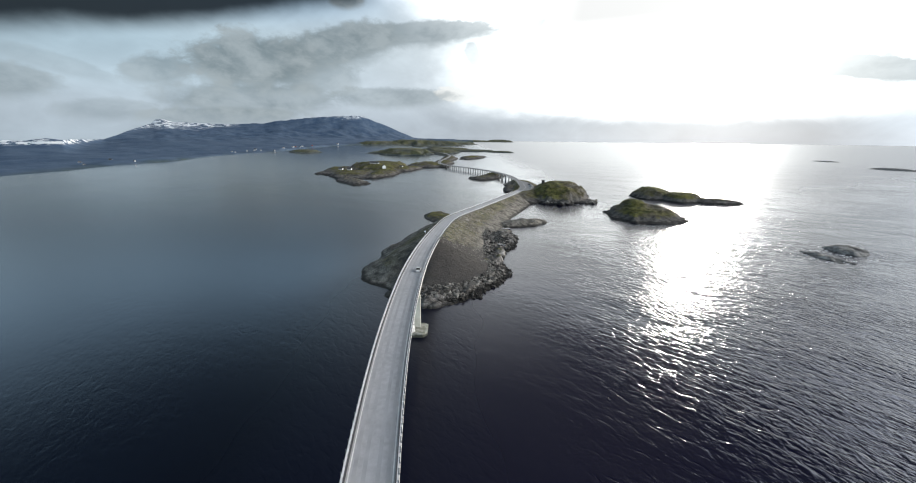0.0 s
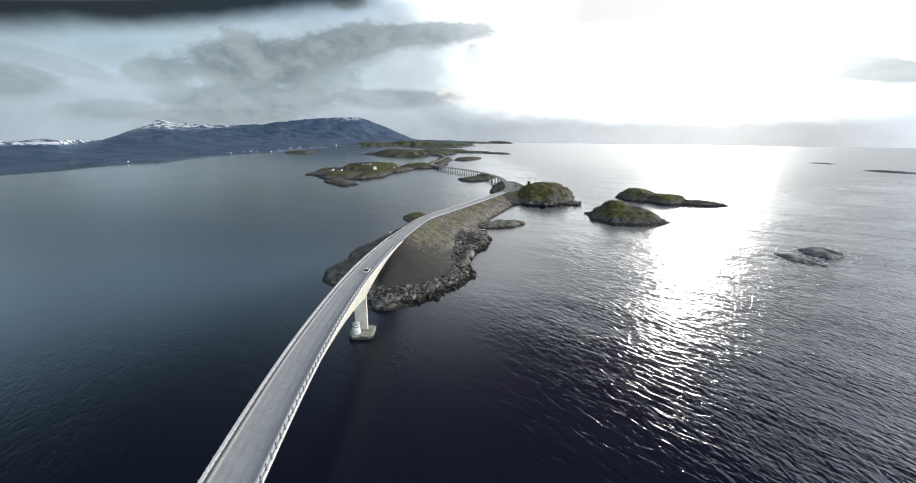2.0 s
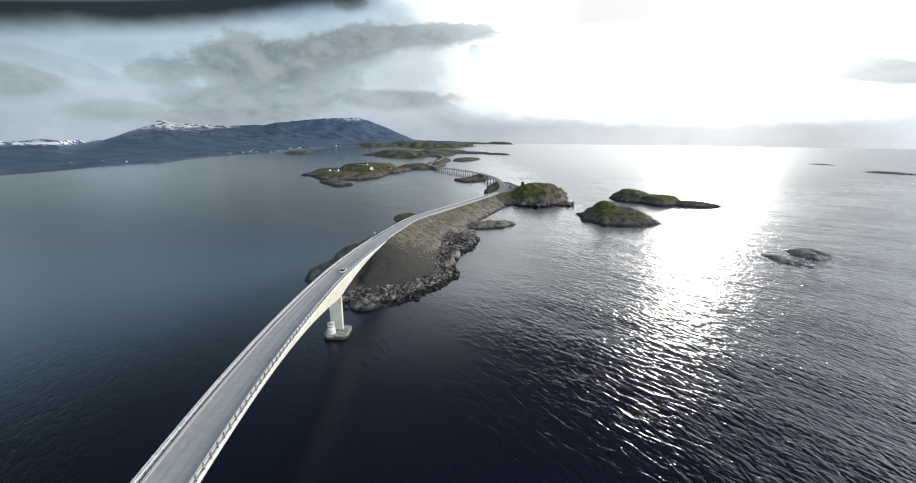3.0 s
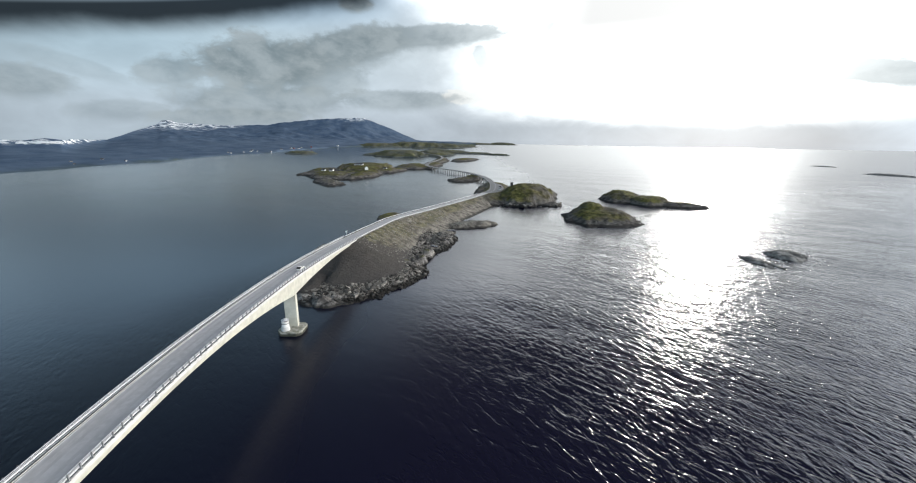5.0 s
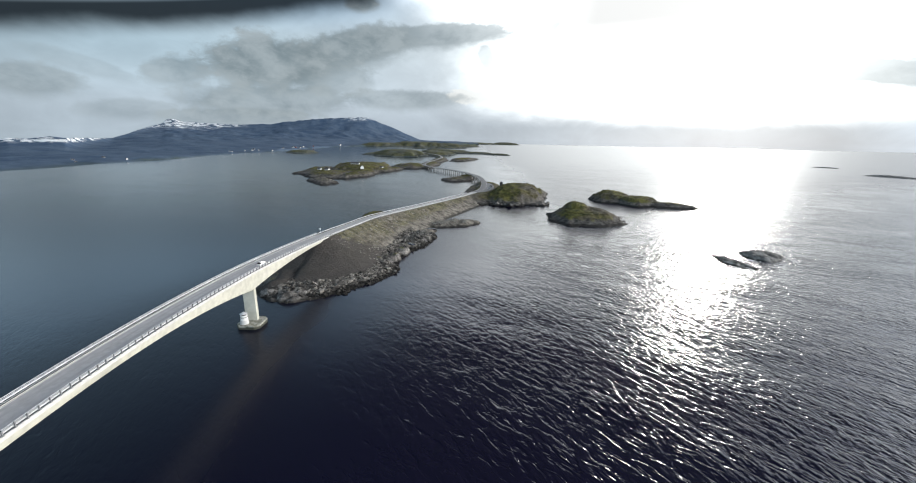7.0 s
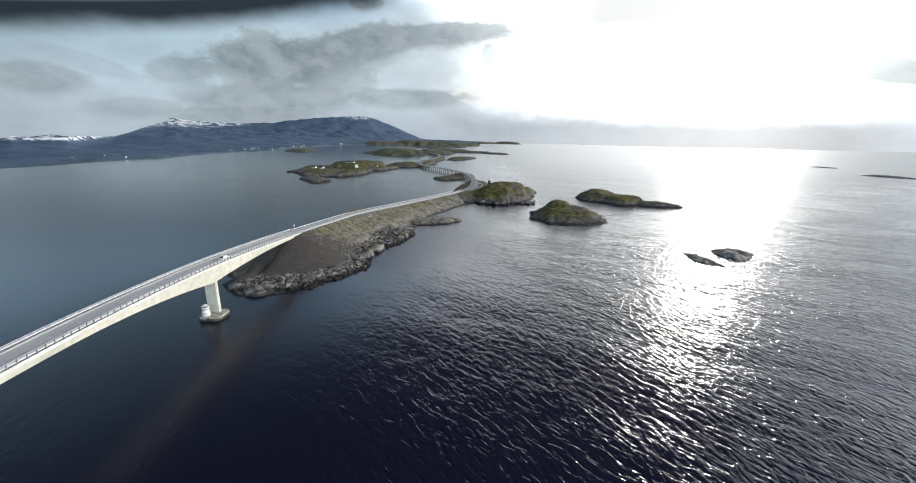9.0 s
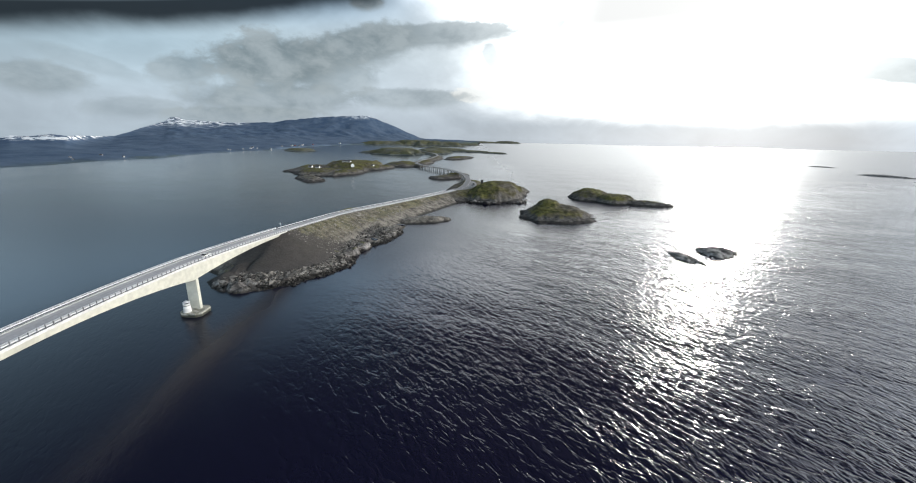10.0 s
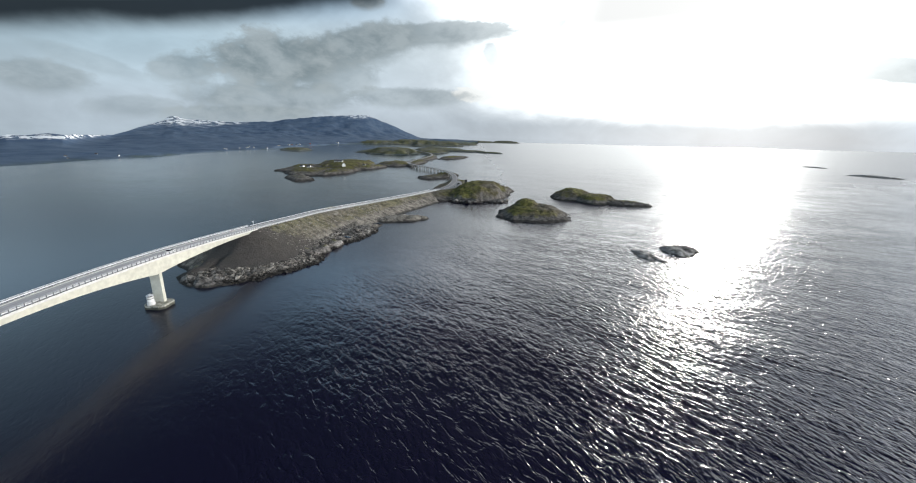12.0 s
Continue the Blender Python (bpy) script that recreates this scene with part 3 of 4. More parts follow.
def make_mountains():
    """The mainland: a shore, a low green strip and a ridge with snow patches."""
    ridge_az = [-75, -60, -52, -50.5, -49.8, -49, -47.6, -46.2, -44.8, -41.8, -40.4, -38.5, -37.5, -37, -36.3, -35.5, -33.8, -31.4, -26, -24, -19.9, -17.4, -15, -13.5, -11.3, -9.4, -8.2, -6.5, 2]
    ridge_h = [46, 44, 44, 45, 32, 40, 38, 45, 39, 28, 52, 102, 126, 158, 166, 146, 138, 138, 150, 178, 204, 230, 232, 228, 178, 122, 80, 36, 20]
    shore_az = [-75, -60, -50, -45, -41, -36, -30, -25, -18, -13, -7, 2]
    shore_r = [720, 800, 925, 990, 1090, 1200, 1480, 1640, 2350, 2760, 2860, 3000]
    az, fr = np.linspace(-75, 2, 460), np.linspace(0, 1, 130) ** 1.25
    A, Fq = [a.ravel() for a in np.meshgrid(az, fr)]
    r0 = np.interp(A, shore_az, shore_r)
    rr = np.interp(A, [-75, -45, -37, 2], [1650, 1750, 3950, 3950])
    R = r0 + (rr * 1.18 - r0) * Fq
    x, y = R * np.sin(np.radians(A)), R * np.cos(np.radians(A))
    n1, n2, n3 = fbm(x, y, 1 / 900, 4, 21.0), fbm(x, y, 1 / 210, 4, 22.0), fbm(x, y, 1 / 60, 3, 23.0)
    top = np.interp(A, ridge_az, ridge_h) * (1 + 0.05 * n2)
    rise = np.clip((R - r0 - 250) / (rr - r0 - 250), 0, 1.3)
    prof = np.where(rise < 1, 0.35 * rise ** 1.3 + 0.65 * rise ** 4.5, 1 - (rise - 1) * 0.8)
    z = top * prof + np.clip((R - r0) / 60, 0, 1) * (7 + 16 * n1 + 10 * n2 + 3 * n3) * np.clip(1.2 - rise, 0.25, 1) - 1.0 * (Fq < 0.002) * 3
    z += np.clip((rise - 0.72) / 0.25, 0, 1) * (13 * np.abs(fbm(A, A * 0.3, 0.45, 4, 31.0)) - 3) * np.interp(A, [-44, -36], [0.4, 1.0])
    z += np.clip((rise - 0.3) / 0.4, 0, 1) * np.clip((1.02 - rise) / 0.2, 0, 1) * 34 * n2 * np.interp(A, [-44, -36], [0.15, 1.0])
    m = len(az)
    faces = [(j * m + i, j * m + i + 1, (j + 1) * m + i + 1, (j + 1) * m + i) for j in range(len(fr) - 1) for i in range(m - 1)]
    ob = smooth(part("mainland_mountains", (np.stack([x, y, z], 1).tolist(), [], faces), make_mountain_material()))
    return tagged(ob, "dark mountain range with snow patches behind a green shore", "mountain", kind="structure")


def make_mountain_material():
    m, g, b, geo = material("hazed_mountain_and_snow")
    pos = geo.outputs["Position"]
    xyz = g.node("ShaderNodeSeparateXYZ")
    g.link(pos, xyz.inputs[0])
    z = xyz.outputs[2]
    big, mid, small = g.noise(pos, 0.002, 4), g.noise(pos, 0.012, 5, 0.6), g.noise(pos, 0.05, 4, 0.6)
    # the blue-grey of the slopes is distance haze painted into their colour
    hazed_heath = g.mix(g.step(mid, 0.3, 0.7), (0.050, 0.086, 0.145), (0.094, 0.134, 0.195))
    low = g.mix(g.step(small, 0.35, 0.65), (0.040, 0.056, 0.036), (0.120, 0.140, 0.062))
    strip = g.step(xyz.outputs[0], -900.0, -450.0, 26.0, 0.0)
    col = g.mix(g.step(g.math("ADD", g.math("ADD", z, strip), g.math("MULTIPLY", mid, 30.0)), 17.0, 40.0), low, hazed_heath)
    az = g.math("MULTIPLY", g.math("ARCTAN2", xyz.outputs[0], xyz.outputs[1]), 57.2958)
    # snow lies in patches below the western ridge and in streaks along the crest
    line = g.math("ADD", g.step(az, -43.0, -38.0, 24.0, 78.0), g.step(az, -34.0, -22.0, 0.0, 118.0))
    above = g.math("SUBTRACT", g.math("ADD", z, g.math("MULTIPLY", g.math("SUBTRACT", mid, 0.5), g.step(az, -43.0, -38.0, 14.0, 90.0))), line)
    streak = g.noise(g.scaled(pos, 0.02, 0.02, 0.08), 1.0, 5, 0.65, distort=0.6)
    snow = g.math("MULTIPLY", g.step(above, 0.0, g.step(az, -43.0, -38.0, 8.0, 45.0)), g.step(streak, 0.47, 0.51))
    col = g.mix(snow, col, (0.75, 0.79, 0.82))
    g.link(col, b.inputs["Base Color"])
    b.inputs["Roughness"].default_value = 0.95
    b.inputs["Specular IOR Level"].default_value = 0.1
    bump(g, b, mid, 5.0)
    return m


make_mountains()


# ---- the bridge ----
def girder_depth(y):
    """Depth of the haunched box below the slab."""
    mid = 0.5 * (Y_PIER + Y_PIER_2)
    if y < mid:
        y = 2 * mid - y
    if y < Y_PIER:
        u = (y - mid) / (Y_PIER - mid)
        return 1.9 + 4.3 * u ** 2.4
    u = min(1, (y - Y_PIER) / (Y_ABUT - Y_PIER))
    return 1.2 + 5.0 * (1 - u) ** 1.7


def make_bridge():
    th = thing("concrete_bridge", (0, 0, 0), "curved pale concrete cantilever bridge over the sound", "bridge")
    i0, i1 = FROM(Y_ABUT_2), FROM(Y_ABUT)
    part("deck_slab", ribbon(i0, i1, lambda i: [(-HALF, -0.05), (-HALF, -0.55), (-3.2, -0.8), (3.2, -0.8), (HALF, -0.55), (HALF, -0.05)]), CONCRETE, th)
    part("box_girder", ribbon(i0, i1, lambda i: [(-3.4, -0.72), (-3.0, -0.72 - girder_depth(ROAD[i, 1])), (3.0, -0.72 - girder_depth(ROAD[i, 1])), (3.4, -0.72)]), CONCRETE, th, "cream concrete haunched box girder")
    for s in (-1, 1):
        part("edge_beam", ribbon(i0, i1, lambda i: [(s * (HALF - 0.45), -0.06), (s * (HALF - 0.45), 0.16), (s * (HALF + 0.08), 0.16), (s * (HALF + 0.08), -0.6), (s * (HALF - 0.02), -0.6), (s * (HALF - 0.02), -0.06)][::s]), EDGE, th)
    # a darker strip on each edge beam, inside the railing
    for s in (-1, 1):
        part("inner_strip", ribbon(i0, i1, lambda i: [(s * 3.78 - 0.17, 0.155), (s * 3.78 - 0.17, 0.172), (s * 3.78 + 0.17, 0.172), (s * 3.78 + 0.17, 0.155)][::-1]), DARK_STRIP, th, "dark strip inside the railing")
    for yp in (Y_PIER, Y_PIER_2):
        i = FROM(yp)
        turn = math.atan2(-TAN[i, 0], TAN[i, 1])
        m = Matrix.Translation((ROAD[i] + SIDE[i] * 1.1) * (1, 1, 0)) @ Matrix.Rotation(turn, 4, "Z")
        bm = bmesh.new()
        box(bm, m @ Matrix.Translation((0, 0, 0.5)), 4.4, 1.5, ROAD[i, 2] - 0.9 - girder_depth(yp), 0.12)
        part("pier", bm, CONCRETE, th, "tall flat concrete pier wall")
        bm = bmesh.new()
        pts = [(-3.6, -4.2), (-2.2, -5.6), (3.4, -5.6), (4.9, -4.0), (4.9, 1.4), (3.6, 2.6), (-2.2, 2.6), (-3.6, 1.4)]
        f = bm.faces.new([bm.verts.new(m @ Vector((a, b, -1.5))) for a, b in pts])
        ex = bmesh.ops.extrude_face_region(bm, geom=[f])
        bmesh.ops.translate(bm, vec=(0, 0, 3.1), verts=[v for v in ex["geom"] if isinstance(v, bmesh.types.BMVert)])
        bmesh.ops.recalc_face_normals(bm, faces=bm.faces)
        part("pier_footing", bm, FOOTING, th, "weed-stained octagonal footing slab in the sea")
    i = FROM(Y_ABUT)
    m = Matrix.Translation(ROAD[i] + TAN[i] * 1.2) @ Matrix.Rotation(math.atan2(-TAN[i, 0], TAN[i, 1]), 4, "Z")
    bm = bmesh.new()
    box(bm, m @ Matrix.Translation((0, 0, -4.0)), 8.0, 2.4, 3.3, 0.05)
    part("abutment", bm, CONCRETE, th, "abutment wall at the head of the fill")
    return th


make_bridge()


def make_carriageway():
    i0, i1 = 1, len(ROAD) - 2
    seam = FROM(452)
    section = lambda i: [(-3.6, -0.3), (-3.6, 0.0), (0, 0.05), (3.6, 0.0), (3.6, -0.3)][::-1]
    near = tagged(part("road", ribbon(i0, seam, section), ASPHALT), "worn pale grey asphalt two-lane road", "road", kind="structure")
    far = tagged(part("road", ribbon(seam, i1, section), DARK_ASPHALT), "darker grey asphalt road running on over the islands", "road", kind="structure")
    for ob, a, b in ((near, i0, seam), (far, seam, i1)):
        for s in (-1, 1):
            part("edge_line", ribbon(a, b, lambda i: [(s * 3.3 - 0.1, 0.008), (s * 3.3 - 0.1, 0.016), (s * 3.3 + 0.1, 0.016), (s * 3.3 + 0.1, 0.008)][::-1]), PAINT, ob, "white painted edge line")


make_carriageway()


def make_wheel_tracks():
    road = bpy.data.objects["road"]
    worn = plain("polished_asphalt", (0.415, 0.415, 0.425), 0.8, 0.16, 0.35)
    top = lambda o: 0.05 * (1 - abs(o) / 3.6)
    for o in (-2.55, -1.05, 1.05, 2.55):
        part("wheel_track", ribbon(FROM(Y_ABUT_2), FROM(450), lambda i: [(o - 0.32, top(o - 0.32) + 0.002), (o - 0.32, top(o - 0.32) + 0.006), (o + 0.32, top(o + 0.32) + 0.006), (o + 0.32, top(o + 0.32) + 0.002)][::-1]), worn, road, "darker polished wheel track")


make_wheel_tracks()


def post_mesh(height):
    """An I-shaped post with a foot plate."""
    bm = bmesh.new()
    box(bm, Matrix.Translation((0, 0, 0.03)), 0.20, 0.05, height - 0.03)
    for k in (-0.1, 0.1):
        box(bm, Matrix.Translation((k, 0, 0.03)), 0.03, 0.18, height - 0.03)
    box(bm, Matrix.Identity(4), 0.34, 0.34, 0.03)
    me = bpy.data.meshes.new("post")
    bm.to_mesh(me)
    bm.free()
    me.materials.append(POST_STEEL)
    return me


def make_rail(s, y0, y1, off, height, gap, bars, label, base=0.15):
    i0, i1 = FROM(y0), FROM(y1)
    th = thing("guard_rail", tuple(ROAD[i0] + SIDE[i0] * s * off), label, "guard rail", "road rails")
    for h, w, t in bars:
        part("rail_bar", ribbon(i0, i1, lambda i: [(s * off - w / 2, h - t / 2), (s * off - w / 2, h + t / 2), (s * off + w / 2, h + t / 2), (s * off + w / 2, h - t / 2)][::-1]), STEEL, th)
    me = post_mesh(height)
    for k in np.arange(i0, i1, gap / 1.5):
        i, u = int(k), k - int(k)
        p = (ROAD[i] + SIDE[i] * s * (off + 0.14)) * (1 - u) + (ROAD[i + 1] + SIDE[i + 1] * s * (off + 0.14)) * u
        ob = new("post", me)
        ob.parent = th
        ob.matrix_parent_inverse = th.matrix_basis.inverted()
        ob.matrix_basis = Matrix.Translation(p + np.array((0, 0, base))) @ Matrix.Rotation(math.atan2(-TAN[i, 0], TAN[i, 1]), 4, "Z")


for s in (-1, 1):
    make_rail(s, Y_ABUT_2, Y_ABUT + 2, HALF - 0.15, 1.15, 2.05, ((1.24, 0.13, 0.09), (0.98, 0.06, 0.06), (0.66, 0.08, 0.30)), "galvanised steel bridge railing with posts and bars")
    make_rail(s, Y_ABUT + 3.5, 440, 4.1, 0.75, 3.0, ((0.62, 0.08, 0.32),), "galvanised steel crash barrier along the causeway", base=-0.3)


def make_far_bridge():
    th = thing("trestle_bridge", tuple(ROAD[FROM(600)] * (1, 1, 0)), "low concrete trestle bridge on many columns", "bridge")
    i0 = int(np.argmin(np.abs(ROAD[:, 1] - 585)))
    i1 = FROM(890)
    part("deck_slab", ribbon(i0, i1, lambda i: [(-4.2, 0.1), (-4.2, -0.6), (-3.0, -1.0), (3.0, -1.0), (4.2, -0.6), (4.2, 0.1), (3.7, 0.1), (3.7, -0.1), (-3.7, -0.1), (-3.7, 0.1)]), GREY_CONCRETE, th)
    for i in range(i0 + 8, i1, 12):
        for o in (-2.6, 2.6):
            bm = bmesh.new()
            p = ROAD[i] + SIDE[i] * o
            tube(bm, Matrix.Translation((p[0], p[1], -2)), 0.85, 0.85, ROAD[i, 2] + 1.2, 12)
            part("column", bm, GREY_CONCRETE, th)


make_far_bridge()


# ---- things on and beside the bridge ----
def make_beacon():
    i = FROM(Y_PIER)
    m = Matrix.Translation((ROAD[i] + SIDE[i] * 1.1) * (1, 1, 0)) @ Matrix.Rotation(math.atan2(-TAN[i, 0], TAN[i, 1]), 4, "Z") @ Matrix.Translation((-1.0, -3.6, 1.6))
    th = thing("harbour_light", m, "white banded drum light standing on the pier footing", "beacon")
    for name, z, r0, r1, h, mat, label in (("pedestal", 0.0, 1.5, 1.35, 1.5, EDGE, ""), ("drum", 1.5, 1.25, 1.25, 1.9, WHITE, "white painted drum"), ("band", 2.55, 1.275, 1.275, 0.35, GREY_CONCRETE, "weathered grey band"),
                                           ("lantern", 3.4, 0.7, 0.7, 0.5, GLASS_DARK, ""), ("cap", 3.9, 1.35, 0.25, 0.7, STEEL, "grey conical cap")):
        bm = bmesh.new()
        tube(bm, m @ Matrix.Translation((0, 0, z)), r0, r1, h, 24)
        part(name, bm, mat, th, label)


make_beacon()


def car_mesh(th, m, paint):
    """A saloon: lower body, cabin with glass, bumpers, lamps and four wheels."""
    rows = [(-2.2, 0.55, 0.80), (-2.05, 0.35, 0.92), (-1.2, 0.28, 0.98), (0.6, 0.28, 0.98), (1.7, 0.30, 0.90), (2.1, 0.38, 0.78), (2.2, 0.5, 0.66)]
    verts = []
    for y, lo, hi in rows:
        w = 0.9 - 0.10 * (abs(y) / 2.2) ** 4
        verts += [m @ Vector(v) for v in ((-w * 0.92, y, lo), (-w, y, (lo + hi) / 2), (-w * 0.93, y, hi), (w * 0.93, y, hi), (w, y, (lo + hi) / 2), (w * 0.92, y, lo))]
    faces = [(6 * k + j, 6 * k + (j + 1) % 6, 6 * k + 6 + (j + 1) % 6, 6 * k + 6 + j) for k in range(len(rows) - 1) for j in range(6)]
    faces += [(5, 4, 3, 2, 1, 0), tuple(range(36, 42))]
    part("body", ([tuple(v) for v in verts], [], faces), paint, th)
    low = [(-0.82, -1.75, 0.95), (0.82, -1.75, 0.95), (0.82, 1.05, 0.95), (-0.82, 1.05, 0.95)]
    top = [(-0.62, -1.0, 1.43), (0.62, -1.0, 1.43), (0.62, 0.15, 1.43), (-0.62, 0.15, 1.43)]
    part("windows", ([tuple(m @ Vector(v)) for v in low + top], [], [(0, 1, 5, 4), (1, 2, 6, 5), (2, 3, 7, 6), (3, 0, 4, 7), (4, 5, 6, 7)]), GLASS_DARK, th, "dark window glass all round")
    bm = bmesh.new()
    box(bm, m @ Matrix.Translation((0, -0.42, 1.42)), 1.26, 1.2, 0.06, 0.02)
    part("roof", bm, paint, th)
    for x in (-0.84, 0.84):
        for y in (-1.35, 1.35):
            bm = bmesh.new()
            tube(bm, m @ Matrix.Translation((x - 0.1, y, 0.32)) @ Matrix.Rotation(radians(90), 4, "Y"), 0.32, 0.32, 0.2, 16)
            wheel = part("wheel", bm, RUBBER, th)
            bm = bmesh.new()
            tube(bm, m @ Matrix.Translation((x + (0.1 if x > 0 else -0.13), y, 0.32)) @ Matrix.Rotation(radians(90), 4, "Y"), 0.2, 0.2, 0.03, 12)
            part("rim", bm, STEEL, wheel, "metal wheel rim")
    for x in (-0.6, 0.6):
        bm = bmesh.new()
        box(bm, m @ Matrix.Translation((x, 2.13, 0.62)), 0.34, 0.1, 0.14, 0.02)
        part("headlight", bm, WHITE, th, "clear headlight")
        bm = bmesh.new()
        box(bm, m @ Matrix.Translation((x, -2.16, 0.68)), 0.34, 0.08, 0.14, 0.02)
        part("tail_light", bm, REDPAINT, th, "red tail light")


def on_road(y, off, turn=0.0, lift=0.03):
    i = FROM(y)
    return Matrix.Translation(ROAD[i] + SIDE[i] * off + np.array((0, 0, lift))) @ Matrix.Rotation(math.atan2(-TAN[i, 0], TAN[i, 1]) + radians(turn), 4, "Z")


def make_car(m, paint, label):
    th = thing("car", m, label, "car", "cars on the road")
    car_mesh(th, m, paint)


SILVER = plain("silver_car_paint", (0.45, 0.46, 0.48), 0.3, 0.05, 2.0, 0.5)
BLACKPAINT = plain("black_car_paint", (0.02, 0.02, 0.022), 0.25, 0.05)
make_car(on_road(139, 1.75), WHITE, "white saloon car driving over the bridge")


def make_sign(m):
    th = thing("road_sign", m, "white triangular road sign on a grey pole", "road sign")
    bm = bmesh.new()
    tube(bm, m, 0.06, 0.06, 2.6, 10)
    part("pole", bm, STEEL, th)
    bm = bmesh.new()
    bmesh.ops.create_cone(bm, cap_ends=True, segments=3, radius1=0.75, radius2=0.75, depth=0.05, matrix=m @ Matrix.Translation((0, -0.1, 2.7)) @ Matrix.Rotation(radians(90), 4, "X") @ Matrix.Rotation(radians(90), 4, "Z"))
    part("plate", bm, WHITE, th, "white sign plate")


make_sign(on_road(208, -4.9, lift=-0.35))


# ---- the lay-by on the headland ----
def make_lay_by():
    i0, i1 = FROM(452), FROM(556)
    w = lambda i: 3.7 + 10.5 * math.sin(math.pi * (i - i0) / (i1 - i0)) ** 0.5
    ob = part("lay_by", ribbon(i0, i1, lambda i: [(3.5, -0.3), (3.5, -0.02), (w(i), -0.03), (w(i), -0.3)][::-1]), DARK_ASPHALT)
    tagged(ob, "grey asphalt lay-by beside the bend", "pavement", kind="structure")


make_lay_by()
make_car(on_road(486, 9.0, 35, 0.0), WHITE, "white car parked in the lay-by")
make_car(on_road(500, 10.0, 40, 0.0), SILVER, "silver car parked in the lay-by")
make_car(on_road(513, 9.5, 30, 0.0), BLACKPAINT, "black car parked in the lay-by")


def ground(ob, x, y):
    """Height of that land's mesh at a place."""
    hit, p, _, _ = ob.ray_cast((x, y, 200), (0, 0, -1))
    return p.z if hit else 0.0


def make_lookout():
    x, y = 104.0, 478.0
    z = ground(headland, x, y) - 0.3
    m = Matrix.Translation((x, y, z))
    th = thing("lookout_hut", m, "small dark tarred wooden lookout hut on the knoll", "hut")
    bm = bmesh.new()
    box(bm, m, 3.0, 3.0, 4.2, 0.05)
    part("wall", bm, DARKWOOD, th)
    bm = bmesh.new()
    box(bm, m @ Matrix.Translation((0, 0, 4.2)), 3.7, 3.7, 0.35, 0.05)
    part("roof", bm, ROOFING, th)
    bm = bmesh.new()
    box(bm, m @ Matrix.Translation((0, -1.5, 0.3)), 0.9, 0.08, 2.0, 0.01)
    part("door", bm, ROOFING, th)


make_lookout()


# ---- houses ----
def make_house(x, y, z, turn, w, l, h, paint, label):
    m = Matrix.Translation((x, y, z)) @ Matrix.Rotation(radians(turn), 4, "Z")
    th = thing("house", m, label, "house", "houses along the shore")
    g = w * 0.42
    sec = [(-w / 2, 0), (w / 2, 0), (w / 2, h), (0, h + g), (-w / 2, h)]
    verts = [tuple(m @ Vector((a, s * l / 2, b))) for s in (-1, 1) for a, b in sec]
    part("wall", (verts, [], [(0, 1, 2, 3, 4), (9, 8, 7, 6, 5)] + [(k, 5 + k, 5 + (k + 1) % 5, (k + 1) % 5) for k in range(5)]), paint, th)
    for s in (-1, 1):
        prof = [(0, h + g + 0.02), (s * (w / 2 + 0.4), h - 0.3), (s * (w / 2 + 0.4), h - 0.08), (0, h + g + 0.26)]
        verts = [tuple(m @ Vector((a, q * (l / 2 + 0.4), b))) for q in (-1, 1) for a, b in prof]
        part("roof", (verts, [], [(0, 1, 2, 3), (7, 6, 5, 4)] + [(k, 4 + k, 4 + (k + 1) % 4, (k + 1) % 4) for k in range(4)]), ROOFING, th)
    bm = bmesh.new()
    box(bm, m @ Matrix.Translation((0.2, l * 0.2, h + g - 0.4)), 0.7, 0.7, 1.3)
    part("chimney", bm, ROOFING, th)
    for k in (-0.28, 0.05, 0.3):
        for s in (-1, 1):
            bm = bmesh.new()
            box(bm, m @ Matrix.Translation((s * w / 2, k * l, h * 0.35)), 0.08, 1.1, 1.2)
            part("window", bm, GLASS_DARK, th)


farm = bpy.data.objects["farm_island"]
for x, y, turn, w, l, h, paint, label in (
        (-143, 745, 20, 6, 8, 4.2, WHITE, "white wooden farmhouse with a dark gable roof"), (-118, 800, 60, 4.5, 6.5, 2.6, WHITE, "low white cabin on the island"),
        (-222, 735, 70, 5, 8, 2.8, WHITE, "white boathouse near the shore"), (-210, 752, 10, 4.5, 6, 2.8, WHITE, "small white cabin by the boathouse"),
        (-200, 715, 80, 5, 7, 2.6, EDGE, "grey wooden shed on the grass"), (-172, 800, 85, 6, 17, 2.6, EDGE, "long grey barn on the grass")):
    make_house(x, y, ground(farm, x, y) - 0.6, turn, w, l, h, paint, label)

mainland = bpy.data.objects["mainland_mountains"]
rng = random.Random(7)
for k in range(28):
    a = radians(rng.choice((-44, -40.5, -29, -27, -24, -21.5, -18, -14, -11, -8)) + rng.uniform(-1.3, 1.3))
    base = np.interp(math.degrees(a), [-50, -45, -41, -36, -30, -25, -18, -13, -7, 2], [925, 990, 1090, 1200, 1480, 1640, 2350, 2760, 2860, 3000])
    r = base + rng.uniform(25, 160)
    x, y = r * math.sin(a), r * math.cos(a)
    make_house(x, y, ground(mainland, x, y) - 0.8, rng.uniform(0, 180), rng.uniform(7, 10) * r / 3300, rng.uniform(9, 16) * r / 3300, rng.uniform(4, 6) * r / 3300, WHITE if rng.random() < 0.75 else REDPAINT,
               "distant house among fields below the mountains")


